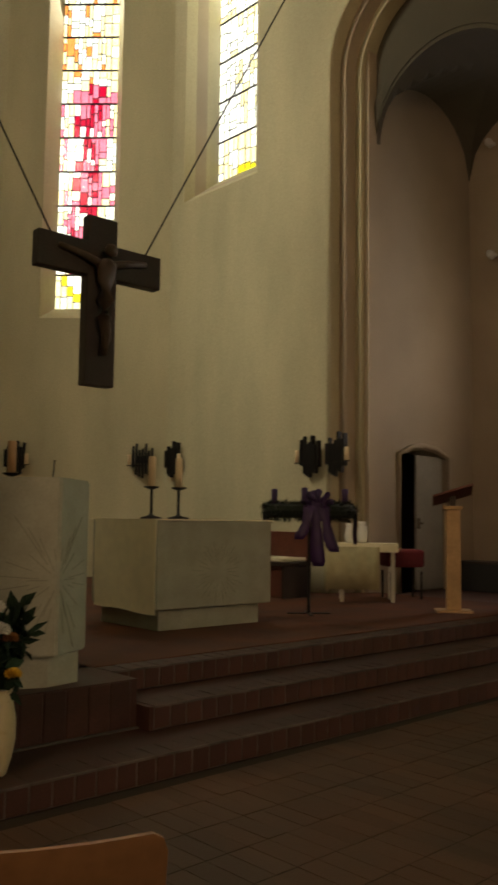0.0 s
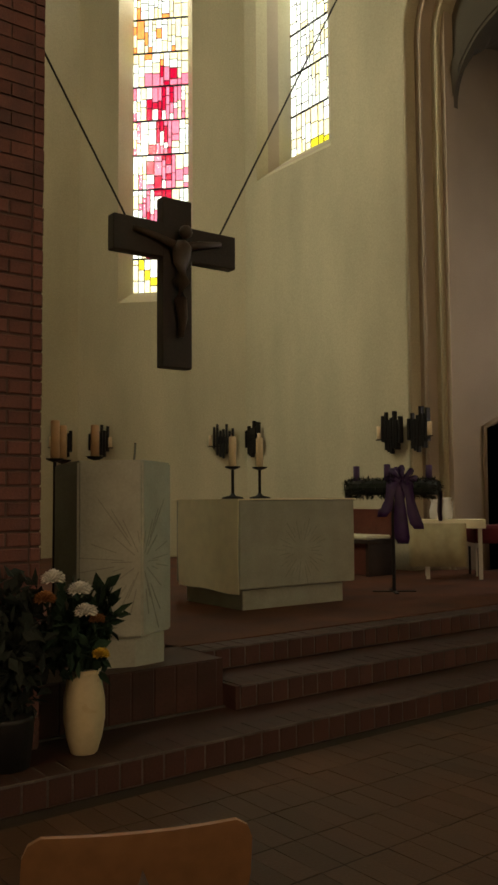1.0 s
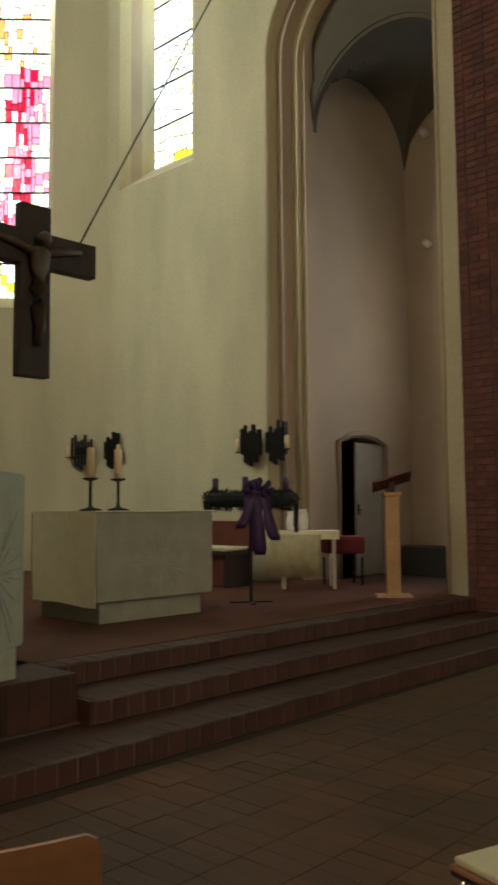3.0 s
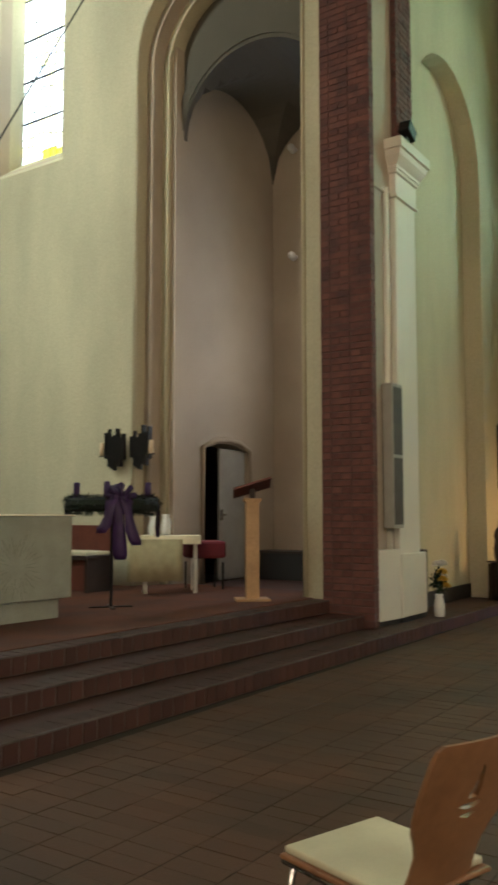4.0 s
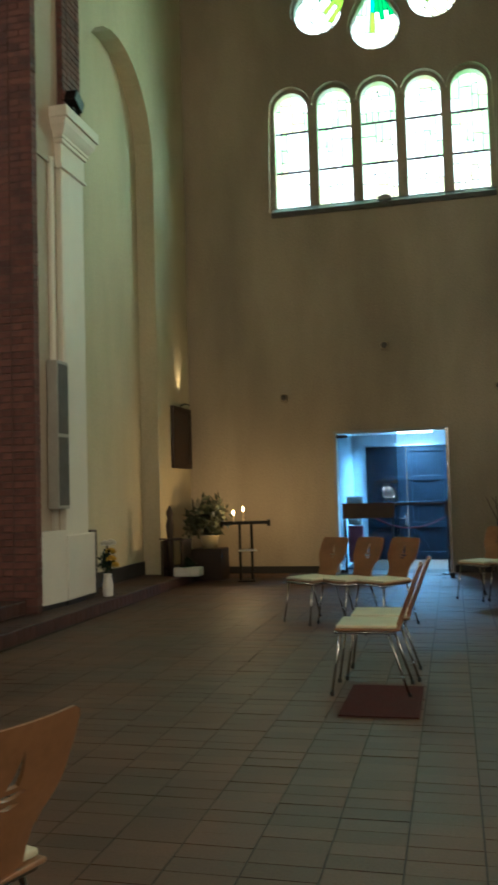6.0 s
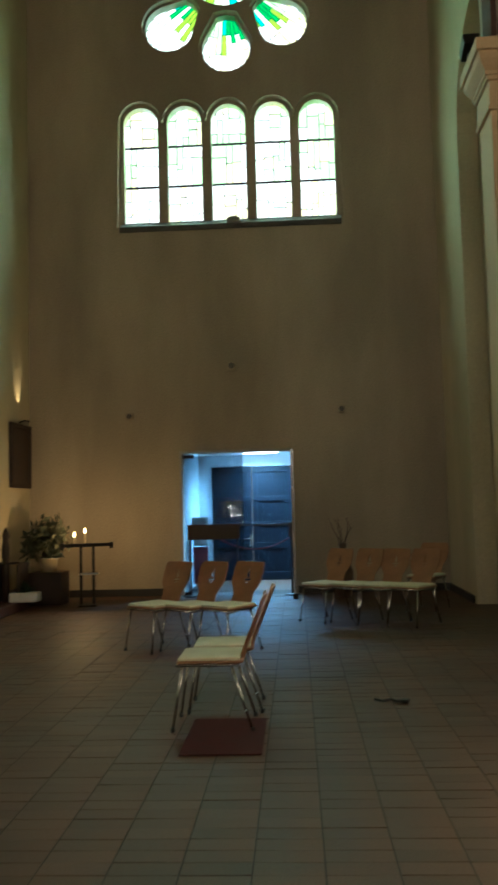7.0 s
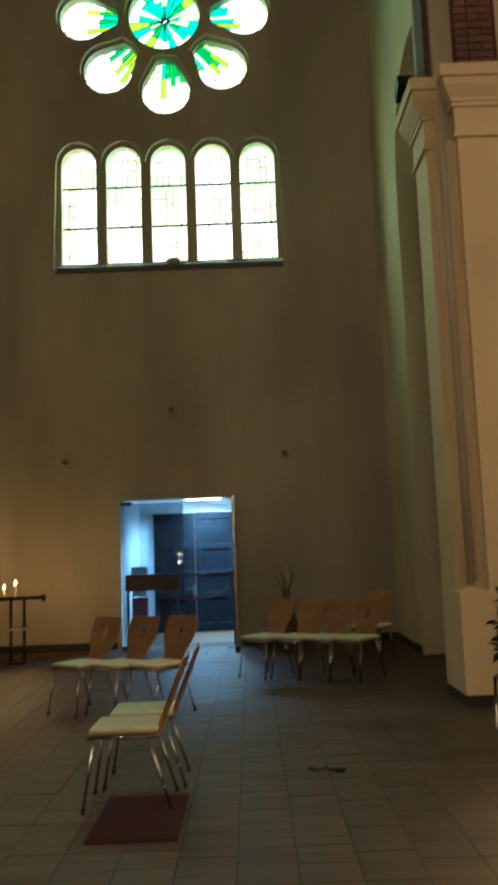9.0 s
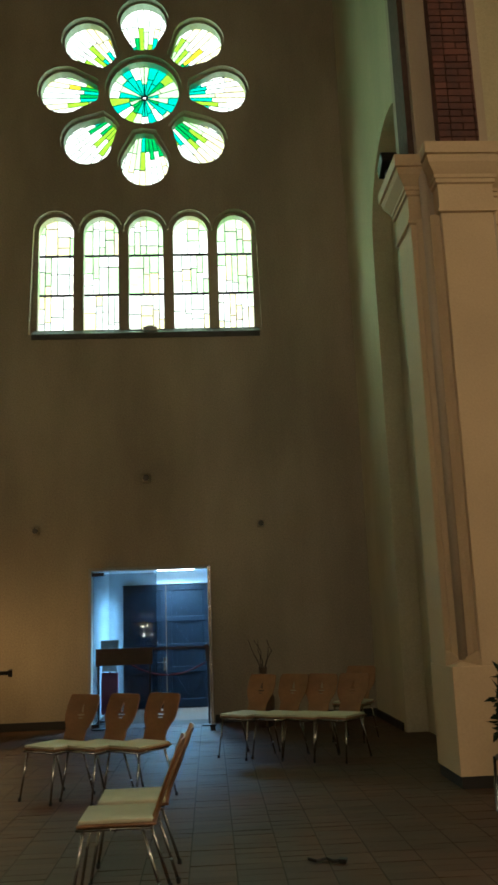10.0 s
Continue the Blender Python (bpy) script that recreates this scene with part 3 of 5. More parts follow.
# ---------------------------------------------------------------- leaded windows
def pane_box(outline, m, w0, w1):
    return prism(bmesh.new(), outline, w0, w1, m)


def mosaic(u0, u1, v0, v1, r, wmin, hmin, hmax):
    """Uneven upright rectangles filling an area."""
    out = []
    u = u0
    while u < u1 - 1e-4:
        w = wmin * r.choice((1, 1, 1.5, 2))
        if u1 - u - w < wmin * 0.8:
            w = u1 - u
        v = v0
        while v < v1 - 1e-4:
            h = r.uniform(hmin, hmax)
            if v1 - v - h < hmin * 0.8:
                h = v1 - v
            out.append((u, u + w, v, v + h))
            v += h
        u += w
    return out


def window(name, m, label, areas, pick, bars, lead=0.007):
    """areas: (outline, u, v) of panes in the plane m; bars: rects of iron."""
    win = tagged(new(name), label, "window", "", "structure")
    came = bmesh.new()
    for outline, cu, cv in areas:
        part("pane", pane_box(outline, m, 0.004, 0.010), pick(cu, cv), win)
        k = len(outline)
        for i in range(k):
            a, b = Vector(outline[i]), Vector(outline[(i + 1) % k])
            d = (b - a)
            if d.length < 1e-4:
                continue
            nrm = Vector((-d.y, d.x)).normalized() * lead
            vs = [came.verts.new(m @ Vector((p.x, p.y, 0.001))) for p in (a - nrm, b - nrm, b + nrm, a + nrm)]
            vs2 = [came.verts.new(m @ Vector((p.x, p.y, -0.006))) for p in (a - nrm, b - nrm, b + nrm, a + nrm)]
            came.faces.new(vs2)
            for q in range(4):
                came.faces.new((vs[q], vs[(q + 1) % 4], vs2[(q + 1) % 4], vs2[q]))
    part("lead_came", came, LEAD, win, "dark lead strips")
    if bars:
        bm = bmesh.new()
        for u0, u1, v0, v1 in bars:
            prism(bm, rect(u0, u1, v0, v1), -0.03, -0.008, m)
        part("saddle_bar", bm, IRON, win, "dark iron bars")
    return win


def quads(rects):
    return [(rect(*q), (q[0] + q[1]) / 2, (q[2] + q[3]) / 2) for q in rects]


G_WHITE = stained("glass_white", (0.95, 0.97, 0.92))
G_CREAM = stained("glass_cream", (0.93, 0.90, 0.66))
G_YELLOW = stained("glass_yellow", (0.86, 0.78, 0.16))
G_LIME = stained("glass_lime", (0.52, 0.74, 0.16))
G_PALEGREEN = stained("glass_pale_green", (0.72, 0.90, 0.62))
G_GREEN = stained("glass_green", (0.10, 0.54, 0.24))
G_TEAL = stained("glass_teal", (0.09, 0.66, 0.54))
G_PINK = stained("glass_pink", (0.88, 0.42, 0.50))
G_RED = stained("glass_red", (0.62, 0.05, 0.16))
G_ORANGE = stained("glass_orange", (0.88, 0.52, 0.26))
wr = random.Random(11)

# five round-headed lights
m5 = axes((EAST + 0.265, 0, 0), (0, 1, 0), (1, 0, 0))
for c in LIGHTS:
    rr = []
    for v0, v1 in ((SILL - 0.03, 6.78), (6.78, 7.47), (7.47, 8.14)):
        rr += mosaic(c - 0.30, c + 0.30, v0, v1, wr, 0.10, 0.16, 0.5)
    window("window_light", m5, "leaded window light of pale greenish glass", quads(rr),
           lambda u, v: wr.choice((G_WHITE, G_WHITE, G_CREAM, G_PALEGREEN, G_PALEGREEN)) if v > 6.9 else wr.choice((G_WHITE, G_WHITE, G_WHITE, G_CREAM)),
           [(c - 0.31, c + 0.31, v - 0.018, v + 0.018) for v in (6.78, 7.47)], 0.0075)

bm = bmesh.new()
lo = [bm.verts.new(c) for c in ((EAST - 0.035, -1.345, 5.94), (EAST - 0.035, 2.305, 5.94), (EAST - 0.035, 2.305, 6.02), (EAST - 0.035, -1.345, 6.02))]
hi = [bm.verts.new(c) for c in ((EAST + 0.098, -1.345, 5.94), (EAST + 0.098, 2.305, 5.94), (EAST + 0.098, 2.305, 6.12), (EAST + 0.098, -1.345, 6.12))]
for i in range(4):
    bm.faces.new((lo[i], lo[(i + 1) % 4], hi[(i + 1) % 4], hi[i]))
bm.faces.new(lo[::-1])
bm.faces.new(hi)
structure("window_sill", bm, DARKGREY, "dark sloping sill under the five lights")
sb = thing("junction_box", pose(EAST + 0.04, 0.42, 6.065), "small grey box on the window sill", "box")
part("body", boxes((-0.05, 0.05, -0.11, 0.11, 0.0, 0.07), bevel=0.01), GREY, sb, "grey housing")
part("lid", boxes((-0.03, 0.04, -0.06, 0.06, 0.07, 0.095), bevel=0.006), GREY, sb, "grey lid")

# the rose
mr = axes((EAST + 0.265, MID, 10.42), (0, 1, 0), (1, 0, 0))
areas = []


def polar(r0, r1, a0, a1):
    pts = [(r0, a0), (r1, a0), (r1, (a0 + a1) / 2), (r1, a1), (r0, a1)]
    return [(r * math.cos(a), r * math.sin(a)) for r, a in pts], (r0 + r1) / 2, (a0 + a1) / 2


for i in range(8):
    ang = radians(90 + 45 * i)
    k = 10
    for j in range(k):
        a0, a1 = ang + radians(-20 + 40 * j / k), ang + radians(-20 + 40 * (j + 1) / k)
        cuts = [0.74, wr.uniform(0.92, 1.22), wr.uniform(1.3, 1.5), 1.82] if j % 2 else [0.74, wr.uniform(1.0, 1.4), 1.82]
        areas += [polar(p, q, a0, a1) for p, q in zip(cuts, cuts[1:])]
k = 22
for j in range(k):
    a0, a1 = 2 * math.pi * j / k, 2 * math.pi * (j + 1) / k
    cuts = [0.03, wr.uniform(0.22, 0.48), 0.64]
    areas += [polar(p, q, a0, a1) for p, q in zip(cuts, cuts[1:])]


def rose_pick(r, a):
    if r < 0.66:
        return wr.choice((G_TEAL, G_TEAL, G_TEAL, G_GREEN, G_PALEGREEN)) if r < 0.36 else wr.choice((G_WHITE, G_WHITE, G_TEAL, G_PALEGREEN, G_LIME, G_PALEGREEN))
    if r < 0.98:
        return wr.choice((G_GREEN, G_GREEN, G_TEAL, G_TEAL, G_LIME, G_PALEGREEN))
    if r < 1.22:
        return wr.choice((G_YELLOW, G_LIME, G_LIME, G_PALEGREEN, G_CREAM, G_WHITE))
    return wr.choice((G_WHITE, G_WHITE, G_WHITE, G_CREAM))


window("window_rose", mr, "round eight-lobed rose window of green and white glass", areas, rose_pick, [(-0.008, 0.008, -0.62, 0.62)], 0.006)

# the apse's two tall windows
mb = axes(Vector((8.10, 10.90, 0)) + 0.41 * Vector((1, 1, 0)).normalized(), (-1, 1, 0), (1, 1, 0))
rr = []
V1 = [4.95 + 0.62 * i for i in range(11)]
for v0, v1 in zip(V1, V1[1:]):
    rr += mosaic(1.04, 2.06, v0, v1, wr, 0.07, 0.10, 0.30)


def red_pick(u, v):
    mid = abs(u - 1.55) < 0.24
    if v < 5.5:
        return wr.choice((G_YELLOW, G_CREAM, G_WHITE, G_CREAM))
    if v > 9.0:
        return wr.choice((G_CREAM, G_WHITE, G_WHITE, G_CREAM, G_ORANGE))
    return wr.choice((G_RED, G_RED, G_PINK, G_PINK, G_WHITE)) if mid else wr.choice((G_WHITE, G_WHITE, G_CREAM, G_PINK, G_CREAM))


window("window_red", mb, "tall leaded window with red and pink centre", quads(rr), red_pick, [(1.03, 2.07, v - 0.014, v + 0.014) for v in V1])
ma = axes((8.81, 0, 0), (0, 1, 0), (1, 0, 0))
rr = []
V2 = [7.13 + 0.72 * i for i in range(7)]
for v0, v1 in zip(V2, V2[1:]):
    rr += mosaic(9.53, 10.54, v0, v1, wr, 0.09, 0.12, 0.36)
window("window_yellow", ma, "tall leaded window of white and yellow glass", quads(rr),
       lambda u, v: wr.choice((G_WHITE, G_WHITE, G_WHITE, G_CREAM, G_CREAM, G_YELLOW) if v < 7.4 else (G_WHITE, G_WHITE, G_WHITE, G_CREAM)), [(9.52, 10.55, v - 0.014, v + 0.014) for v in V2])
mai = axes((11.91, 0, 0), (0, 1, 0), (1, 0, 0))
rr = mosaic(-5.95, -4.1, 2.95, 6.85, wr, 0.30, 0.5, 0.9)
window("window_aisle", mai, "aisle window of amber and clear leaded glass", quads(rr), lambda u, v: wr.choice((G_CREAM, G_WHITE, G_WHITE, G_WHITE)), [])

# bright overcast sky outside
for nm, m, u0, u1, v0, v1 in (("backdrop_east", axes((15.4, 0, 0), (0, 1, 0), (1, 0, 0)), -2.5, 3.5, 5.2, 15.5),
                              ("backdrop_apse_a", axes((9.9, 0, 0), (0, 1, 0), (1, 0, 0)), 8.2, 12.4, 5.5, 14.5),
                              ("backdrop_apse_b", axes((9.0, 11.8, 0), (-1, 1, 0), (1, 1, 0)), -0.6, 3.8, 3.6, 14.5),
                              # glowing sheet behind the added, unseen chapel opening
                              ("backdrop_chapel", axes((12.2, 0, 0), (0, 1, 0), (1, 0, 0)), 4.0, 6.5, 2.0, 7.5),
                              ("backdrop_aisle", axes((12.9, 0, 0), (0, 1, 0), (1, 0, 0)), -8.0, -3.0, 2.0, 9.0)):
    structure(nm, prism(bmesh.new(), rect(u0, u1, v0, v1), 0.0, 0.02, m), SKYGLOW, "bright overcast sky outside the window")


# ---------------------------------------------------------------- chairs
def chair(m, label):
    t = thing("chair", m, label, "chair", "stacking church chairs")
    # bent plywood back: wide top, waisted below, leaning backwards
    bm = bmesh.new()
    rows = [(0.44, 0.135), (0.49, 0.128), (0.54, 0.13), (0.58, 0.15), (0.62, 0.176), (0.66, 0.19), (0.74, 0.194), (0.81, 0.19), (0.834, 0.18), (0.846, 0.160)]
    prev = None
    for z, hw in rows:
        s = (z - 0.44) / 0.406
        y = -0.195 - 0.165 * s
        ring = []
        for d in (0.0, -0.012):
            for i in range(7):
                u = -1 + i / 3
                ring.append(bm.verts.new((hw * u, y + d + 0.018 * u * u, z)))
        if prev:
            for i in range(6):
                bm.faces.new((prev[i], prev[i + 1], ring[i + 1], ring[i]))
                bm.faces.new((prev[7 + i], ring[7 + i], ring[8 + i], prev[8 + i]))
            bm.faces.new((prev[0], ring[0], ring[7], prev[7]))
            bm.faces.new((prev[6], prev[13], ring[13], ring[6]))
        else:
            bm.faces.new(ring[:7] + ring[7:][::-1])
        prev = ring
    bm.faces.new(prev[:7][::-1] + prev[7:])
    back = part("backrest", bm, BEECH, t, "varnished orange-brown plywood back", True)
    # emblem cut through the back: a sail over two short waves
    bm = bmesh.new()
    lean = pose(0, -0.305, 0.70, 22) @ pose(0, 0, 0, 90) @ Matrix.Scale(1.5, 4)
    prism(bm, [(-0.016, -0.008), (0.010, -0.008), (0.014, 0.012), (0.010, 0.036), (0.002, 0.058), (-0.003, 0.030), (-0.008, 0.010)], -0.05, 0.05, lean)
    prism(bm, [(-0.034, -0.022), (-0.012, -0.029), (0.012, -0.029), (0.034, -0.022), (0.020, -0.017), (-0.020, -0.017)], -0.05, 0.05, lean)
    prism(bm, [(-0.022, -0.042), (0.0, -0.048), (0.024, -0.042), (0.0, -0.037)], -0.05, 0.05, lean)
    cutter = finish("emblem_cutter", bm, BEECH)
    cutter.parent = t
    mod = back.modifiers.new("cut", "BOOLEAN")
    mod.object, mod.operation, mod.solver = cutter, "DIFFERENCE", "EXACT"
    bpy.context.view_layer.update()
    cut = bpy.data.meshes.new_from_object(back.evaluated_get(bpy.context.evaluated_depsgraph_get()))
    cut.name = "backrest"
    cut.set_sharp_from_angle(angle=radians(30))
    back.modifiers.clear()
    back.data = cut
    bpy.data.objects.remove(cutter)
    bm = bmesh.new()
    box(bm, -0.20, 0.20, -0.21, 0.215, 0.425, 0.440, bevel=0.006)
    part("seat", bm, BEECH, t, "plywood seat")
    bm = bmesh.new()
    box(bm, -0.19, 0.19, -0.19, 0.205, 0.441, 0.462, bevel=0.007)
    for v in bm.verts:
        v.co.z += 0.006 * math.sin(9 * v.co.x + 1) * math.cos(8 * v.co.y)
    part("cushion", bm, PAD, t, "thin cream seat cushion")
    bm = bmesh.new()
    tube(bm, [(-0.18, 0.215, 0.412), (0.18, 0.215, 0.412), (0.18, -0.18, 0.412), (-0.18, -0.18, 0.412)], 0.010, 8, True)
    tube(bm, [(-0.17, 0.02, 0.405), (-0.06, 0.02, 0.372), (0.06, 0.02, 0.372), (0.17, 0.02, 0.405)], 0.006, 6)
    part("seat_frame", bm, CHROME, t, "chromed tube frame", True)
    for sx in (-1, 1):
        for y0, y1 in ((0.18, 0.245), (-0.13, -0.26)):
            leg = part("leg", tube(bmesh.new(), [(sx * 0.175, y0, 0.415), (sx * 0.195, y1, 0.012)], 0.0095, 8), CHROME, t, "chromed tube leg", True)
            part("glide", lathe(bmesh.new(), [(0.012, 0.0), (0.014, 0.006), (0.013, 0.03)], 8, pose(sx * 0.195, y1, 0)), BASE, leg, "black plastic glide")
    return t


first = chair(pose(5.70, 0.10, 0), "beech plywood chair with cream cushion on chrome legs")
copy_thing(first, pose(6.17, 0.06, 0, 0, 0, 1))
copy_thing(first, pose(1.822, 0.828, 0, 0, 0, -18))
copy_thing(first, pose(0.515, 1.475, 0, 0, 0, -24))
for x, y, a in ((8.60, 0.96, 52), (8.50, 0.59, 50), (8.40, 0.22, 51)):
    copy_thing(first, pose(x, y, 0, 0, 0, a))
for x, y, a in ((10.42, -0.79, 48), (10.27, -1.15, 50), (10.11, -1.46, 52), (9.96, -1.78, 50), (11.25, -2.14, 60)):
    copy_thing(first, pose(x, y, 0, 0, 0, a))

# ---------------------------------------------------------------- altar
altar = thing("altar", pose(4.0, 5.66, 0.416, 0, 0, -2), "pale limestone altar block with engraved rays", "altar")
bm = boxes((-0.02, 1.30, 0.0, 1.05, 0.19, 0.95), bevel=0.012)
block = part("block", bm, STONE, altar, "pale stone block")
part("foot", boxes((0.05, 1.20, 0.06, 0.98, 0.0, 0.185), bevel=0.01), STONE, altar, "recessed stone foot")
for i in range(34):
    a = 2 * math.pi * i / 34 + 0.05
    r0, r1 = 0.10 + 0.04 * (i % 3), 0.20 + 0.10 * ((i * 7) % 5) / 4
    m = Matrix.Translation((0.66, -0.001, 0.50)) @ Matrix.Rotation(a, 4, "Y")
    part("ray", box(bmesh.new(), r0, r1, -0.001, 0.004, -0.0025, 0.0025, m=m), CUT, block)
cloth = thing("altar_cloth", pose(4.0, 5.66, 0.416, 0, 0, -2), "cream linen altar cloth hanging over the end", "cloth")
bm = bmesh.new()
nx, ny = 10, 16
v = {}
for i in range(nx + 1):
    for j in range(ny + 1):
        y = -0.015 + 0.99 * j / ny
        v[i, j] = bm.verts.new((-0.045 - 0.012 * math.sin(7 * y + i * 0.35) * (i / nx), y, 0.962 - 0.79 * i / nx - 0.02 * (1 - j / ny) * (i / nx) - 0.008 * math.sin(9 * y) * (i / nx)))
for i in range(nx):
    for j in range(ny):
        bm.faces.new((v[i, j], v[i + 1, j], v[i + 1, j + 1], v[i, j + 1]))
drop = part("drop", bm, LINEN, cloth, "hanging end")
drop.modifiers.new("thick", "SOLIDIFY").thickness = 0.006
part("top", boxes((-0.045, 1.32, -0.012, 1.06, 0.952, 0.962)), LINEN, cloth, "linen top sheet")

# ---------------------------------------------------------------- ambo
ambo = thing("ambo", pose(2.14, 4.15, 0.424), "pale limestone ambo with engraved sun rays", "ambo")
plan = [(0.0, 0.0), (0.30, 0.17), (0.34, 0.40), (0.28, 0.54), (-0.26, 0.56), (-0.335, 0.46), (-0.335, 0.15)]


def slanted(bm, outline, z0, zfun):
    lo = [bm.verts.new((x, y, z0)) for x, y in outline]
    hi = [bm.verts.new((x, y, zfun(x, y))) for x, y in outline]
    k = len(outline)
    for i in range(k):
        bm.faces.new((lo[i], lo[(i + 1) % k], hi[(i + 1) % k], hi[i]))
    bm.faces.new(lo[::-1])
    bm.faces.new(hi)
    bmesh.ops.bevel(bm, geom=list(bm.edges), offset=0.012, segments=2, affect="EDGES")
    return bm


body = part("body", slanted(bmesh.new(), plan, 0.17, lambda x, y: 1.19 - 0.05 * y), STONE, ambo, "pale stone body")
part("foot", prism(bmesh.new(), [(-0.02, 0.05), (0.20, 0.09), (0.24, 0.36), (0.20, 0.46), (-0.22, 0.46), (-0.26, 0.14)], 0.0, 0.175), STONE, ambo, "recessed stone foot")
for i in range(30):
    a = 2 * math.pi * i / 30 + 0.13 * math.sin(i * 5.0)
    r0, r1 = 0.06 + 0.05 * (i % 3), 0.18 + 0.26 * ((i * 5) % 7) / 6
    for face, keep in ((0, -1), (1, 1)):
        d = Vector((-0.335, 0.15, 0)).normalized() if face == 0 else Vector((0.30, 0.17, 0)).normalized()
        c, s = math.cos(a), math.sin(a)
        if c <= 0.05:
            continue
        lim = (0.36 if face == 0 else 0.30) / c
        p, q = r0, min(r1, lim)
        if q <= p:
            continue
        nrm = Vector((d.y, -d.x, 0)) if d.x > 0 else Vector((-d.y, d.x, 0))
        z = Vector((0, 0, 1))
        a0 = d * c * p + z * (0.60 + s * p)
        a1 = d * c * q + z * (0.60 + s * q)
        wdt = (d * -s + z * c) * 0.003
        off = nrm * 0.003
        bm = bmesh.new()
        vs = [bm.verts.new(k) for k in (a0 - wdt + off, a1 - wdt + off, a1 + wdt + off, a0 + wdt + off)]
        vs2 = [bm.verts.new(k) for k in (a0 - wdt - off, a1 - wdt - off, a1 + wdt - off, a0 + wdt - off)]
        bm.faces.new(vs)
        for k in range(4):
            bm.faces.new((vs[k], vs2[k], vs2[(k + 1) % 4], vs[(k + 1) % 4]))
        part("ray", bm, CUT, body)
part("microphone", tube(bmesh.new(), [(0.12, 0.32, 1.14), (0.12, 0.30, 1.24), (0.10, 0.26, 1.30)], 0.007), CHROME, ambo, "thin metal microphone")

# ---------------------------------------------------------------- hanging crucifix
cross = thing("crucifix", pose(3.80, 6.40, 2.575, 0, 0, -2), "dark wooden crucifix with carved figure on two ropes", "crucifix")
part("upright", boxes((-0.155, 0.155, -0.06, 0.06, 0.0, 1.575), bevel=0.01), DARKWOOD, cross, "dark wooden upright")
part("crossbeam", boxes((-0.65, 0.65, -0.058, 0.062, 1.01, 1.33), bevel=0.01), DARKWOOD, cross, "dark wooden crossbeam")
# a plain carved body shape
bm = bmesh.new()
tube(bm, [(0.0, -0.10, 0.28), (0.02, -0.12, 0.45), (-0.02, -0.14, 0.62), (0.0, -0.13, 0.78), (0.0, -0.13, 0.95), (0.0, -0.13, 1.10), (0.0, -0.13, 1.16)], [0.035, 0.045, 0.06, 0.085, 0.075, 0.095, 0.05], 10)
tube(bm, [(0.0, -0.12, 1.10), (0.22, -0.10, 1.17), (0.46, -0.08, 1.22)], [0.045, 0.035, 0.025], 8)
tube(bm, [(0.0, -0.12, 1.10), (-0.22, -0.10, 1.17), (-0.46, -0.08, 1.22)], [0.045, 0.035, 0.025], 8)
bmesh.ops.create_icosphere(bm, subdivisions=2, radius=0.065, matrix=Matrix.Translation((0.02, -0.17, 1.24)))
part("carving", bm, CARVED, cross, "brown carved wooden figure", True)
bm = bmesh.new()
tube(bm, [(-0.50, 0, 1.33), (-3.7, 0.5, 7.2), (-4.2, 0.6, 11.1)], 0.009, 6)
part("rope", bm, IRON, cross, "dark rope")
bm = bmesh.new()
tube(bm, [(0.50, 0, 1.33), (3.4, 0.4, 6.4), (4.25, 0.6, 8.0), (4.29, 0.6, 8.1)], 0.009, 6)
part("rope", bm, IRON, cross, "dark rope")


# ---------------------------------------------------------------- bar sconces along the apse
def sconce(m, label, flip, wax):
    t = thing("candle_sconce", m, label, "sconce", "iron bar sconces")
    r = random.Random(3)
    for i in range(7):
        x = -0.17 + 0.052 * i
        top = 0.34 + r.uniform(-0.10, 0.06) - 0.03 * (i if flip else 6 - i) * 0.4
        bot = -0.10 - r.uniform(0.0, 0.14) + (0.10 if i in (0, 6) else 0)
        part("bar", boxes((x, x + 0.034, -0.05 - r.uniform(0, 0.03), 0.0, bot, top), bevel=0.004), IRON, t)
    sx = -0.21 if flip else 0.21
    part("bracket", boxes((min(0, sx) - 0.04, max(0, sx) + 0.04, -0.075, -0.045, -0.05, -0.035)), IRON, t, "iron bracket")
    part("candle", lathe(bmesh.new(), [(0.032, -0.035), (0.032, 0.13), (0.026, 0.14), (0.006, 0.142)], 12, pose(sx, -0.06, 0)), wax, t, "short wax candle", True)
    part("backplate", boxes((-0.10, 0.10, -0.02, 0.06, 0.0, 0.12)), IRON, t, "iron wall plate")
    return t


sconce(pose(8.03, 7.60, 2.20, 0, 0, -90), "dark iron bar sconce with a pale candle", True, WAX)
sconce(pose(8.03, 7.14, 2.20, 0, 0, -90), "dark iron bar sconce with a pale candle", False, WAX)
q = Vector((8.10, 10.90, 0))
d = Vector((-1, 1, 0)).normalized()
sconce(pose(8.03, 10.62, 2.28, 0, 0, -90), "dark iron bar sconce with a pale candle", False, WAX)
sconce(pose(5.72, 12.89, 2.28, 0, 0, 0), "dark iron bar sconce with a pale candle", True, WAX)
for s, fl in ((0.38, True), (2.50, False)):
    p = q + d * s - Vector((1, 1, 0)).normalized() * 0.06
    sconce(pose(p.x, p.y, 2.28, 0, 0, -45), "dark iron bar sconce with a pale candle", fl, WAX)


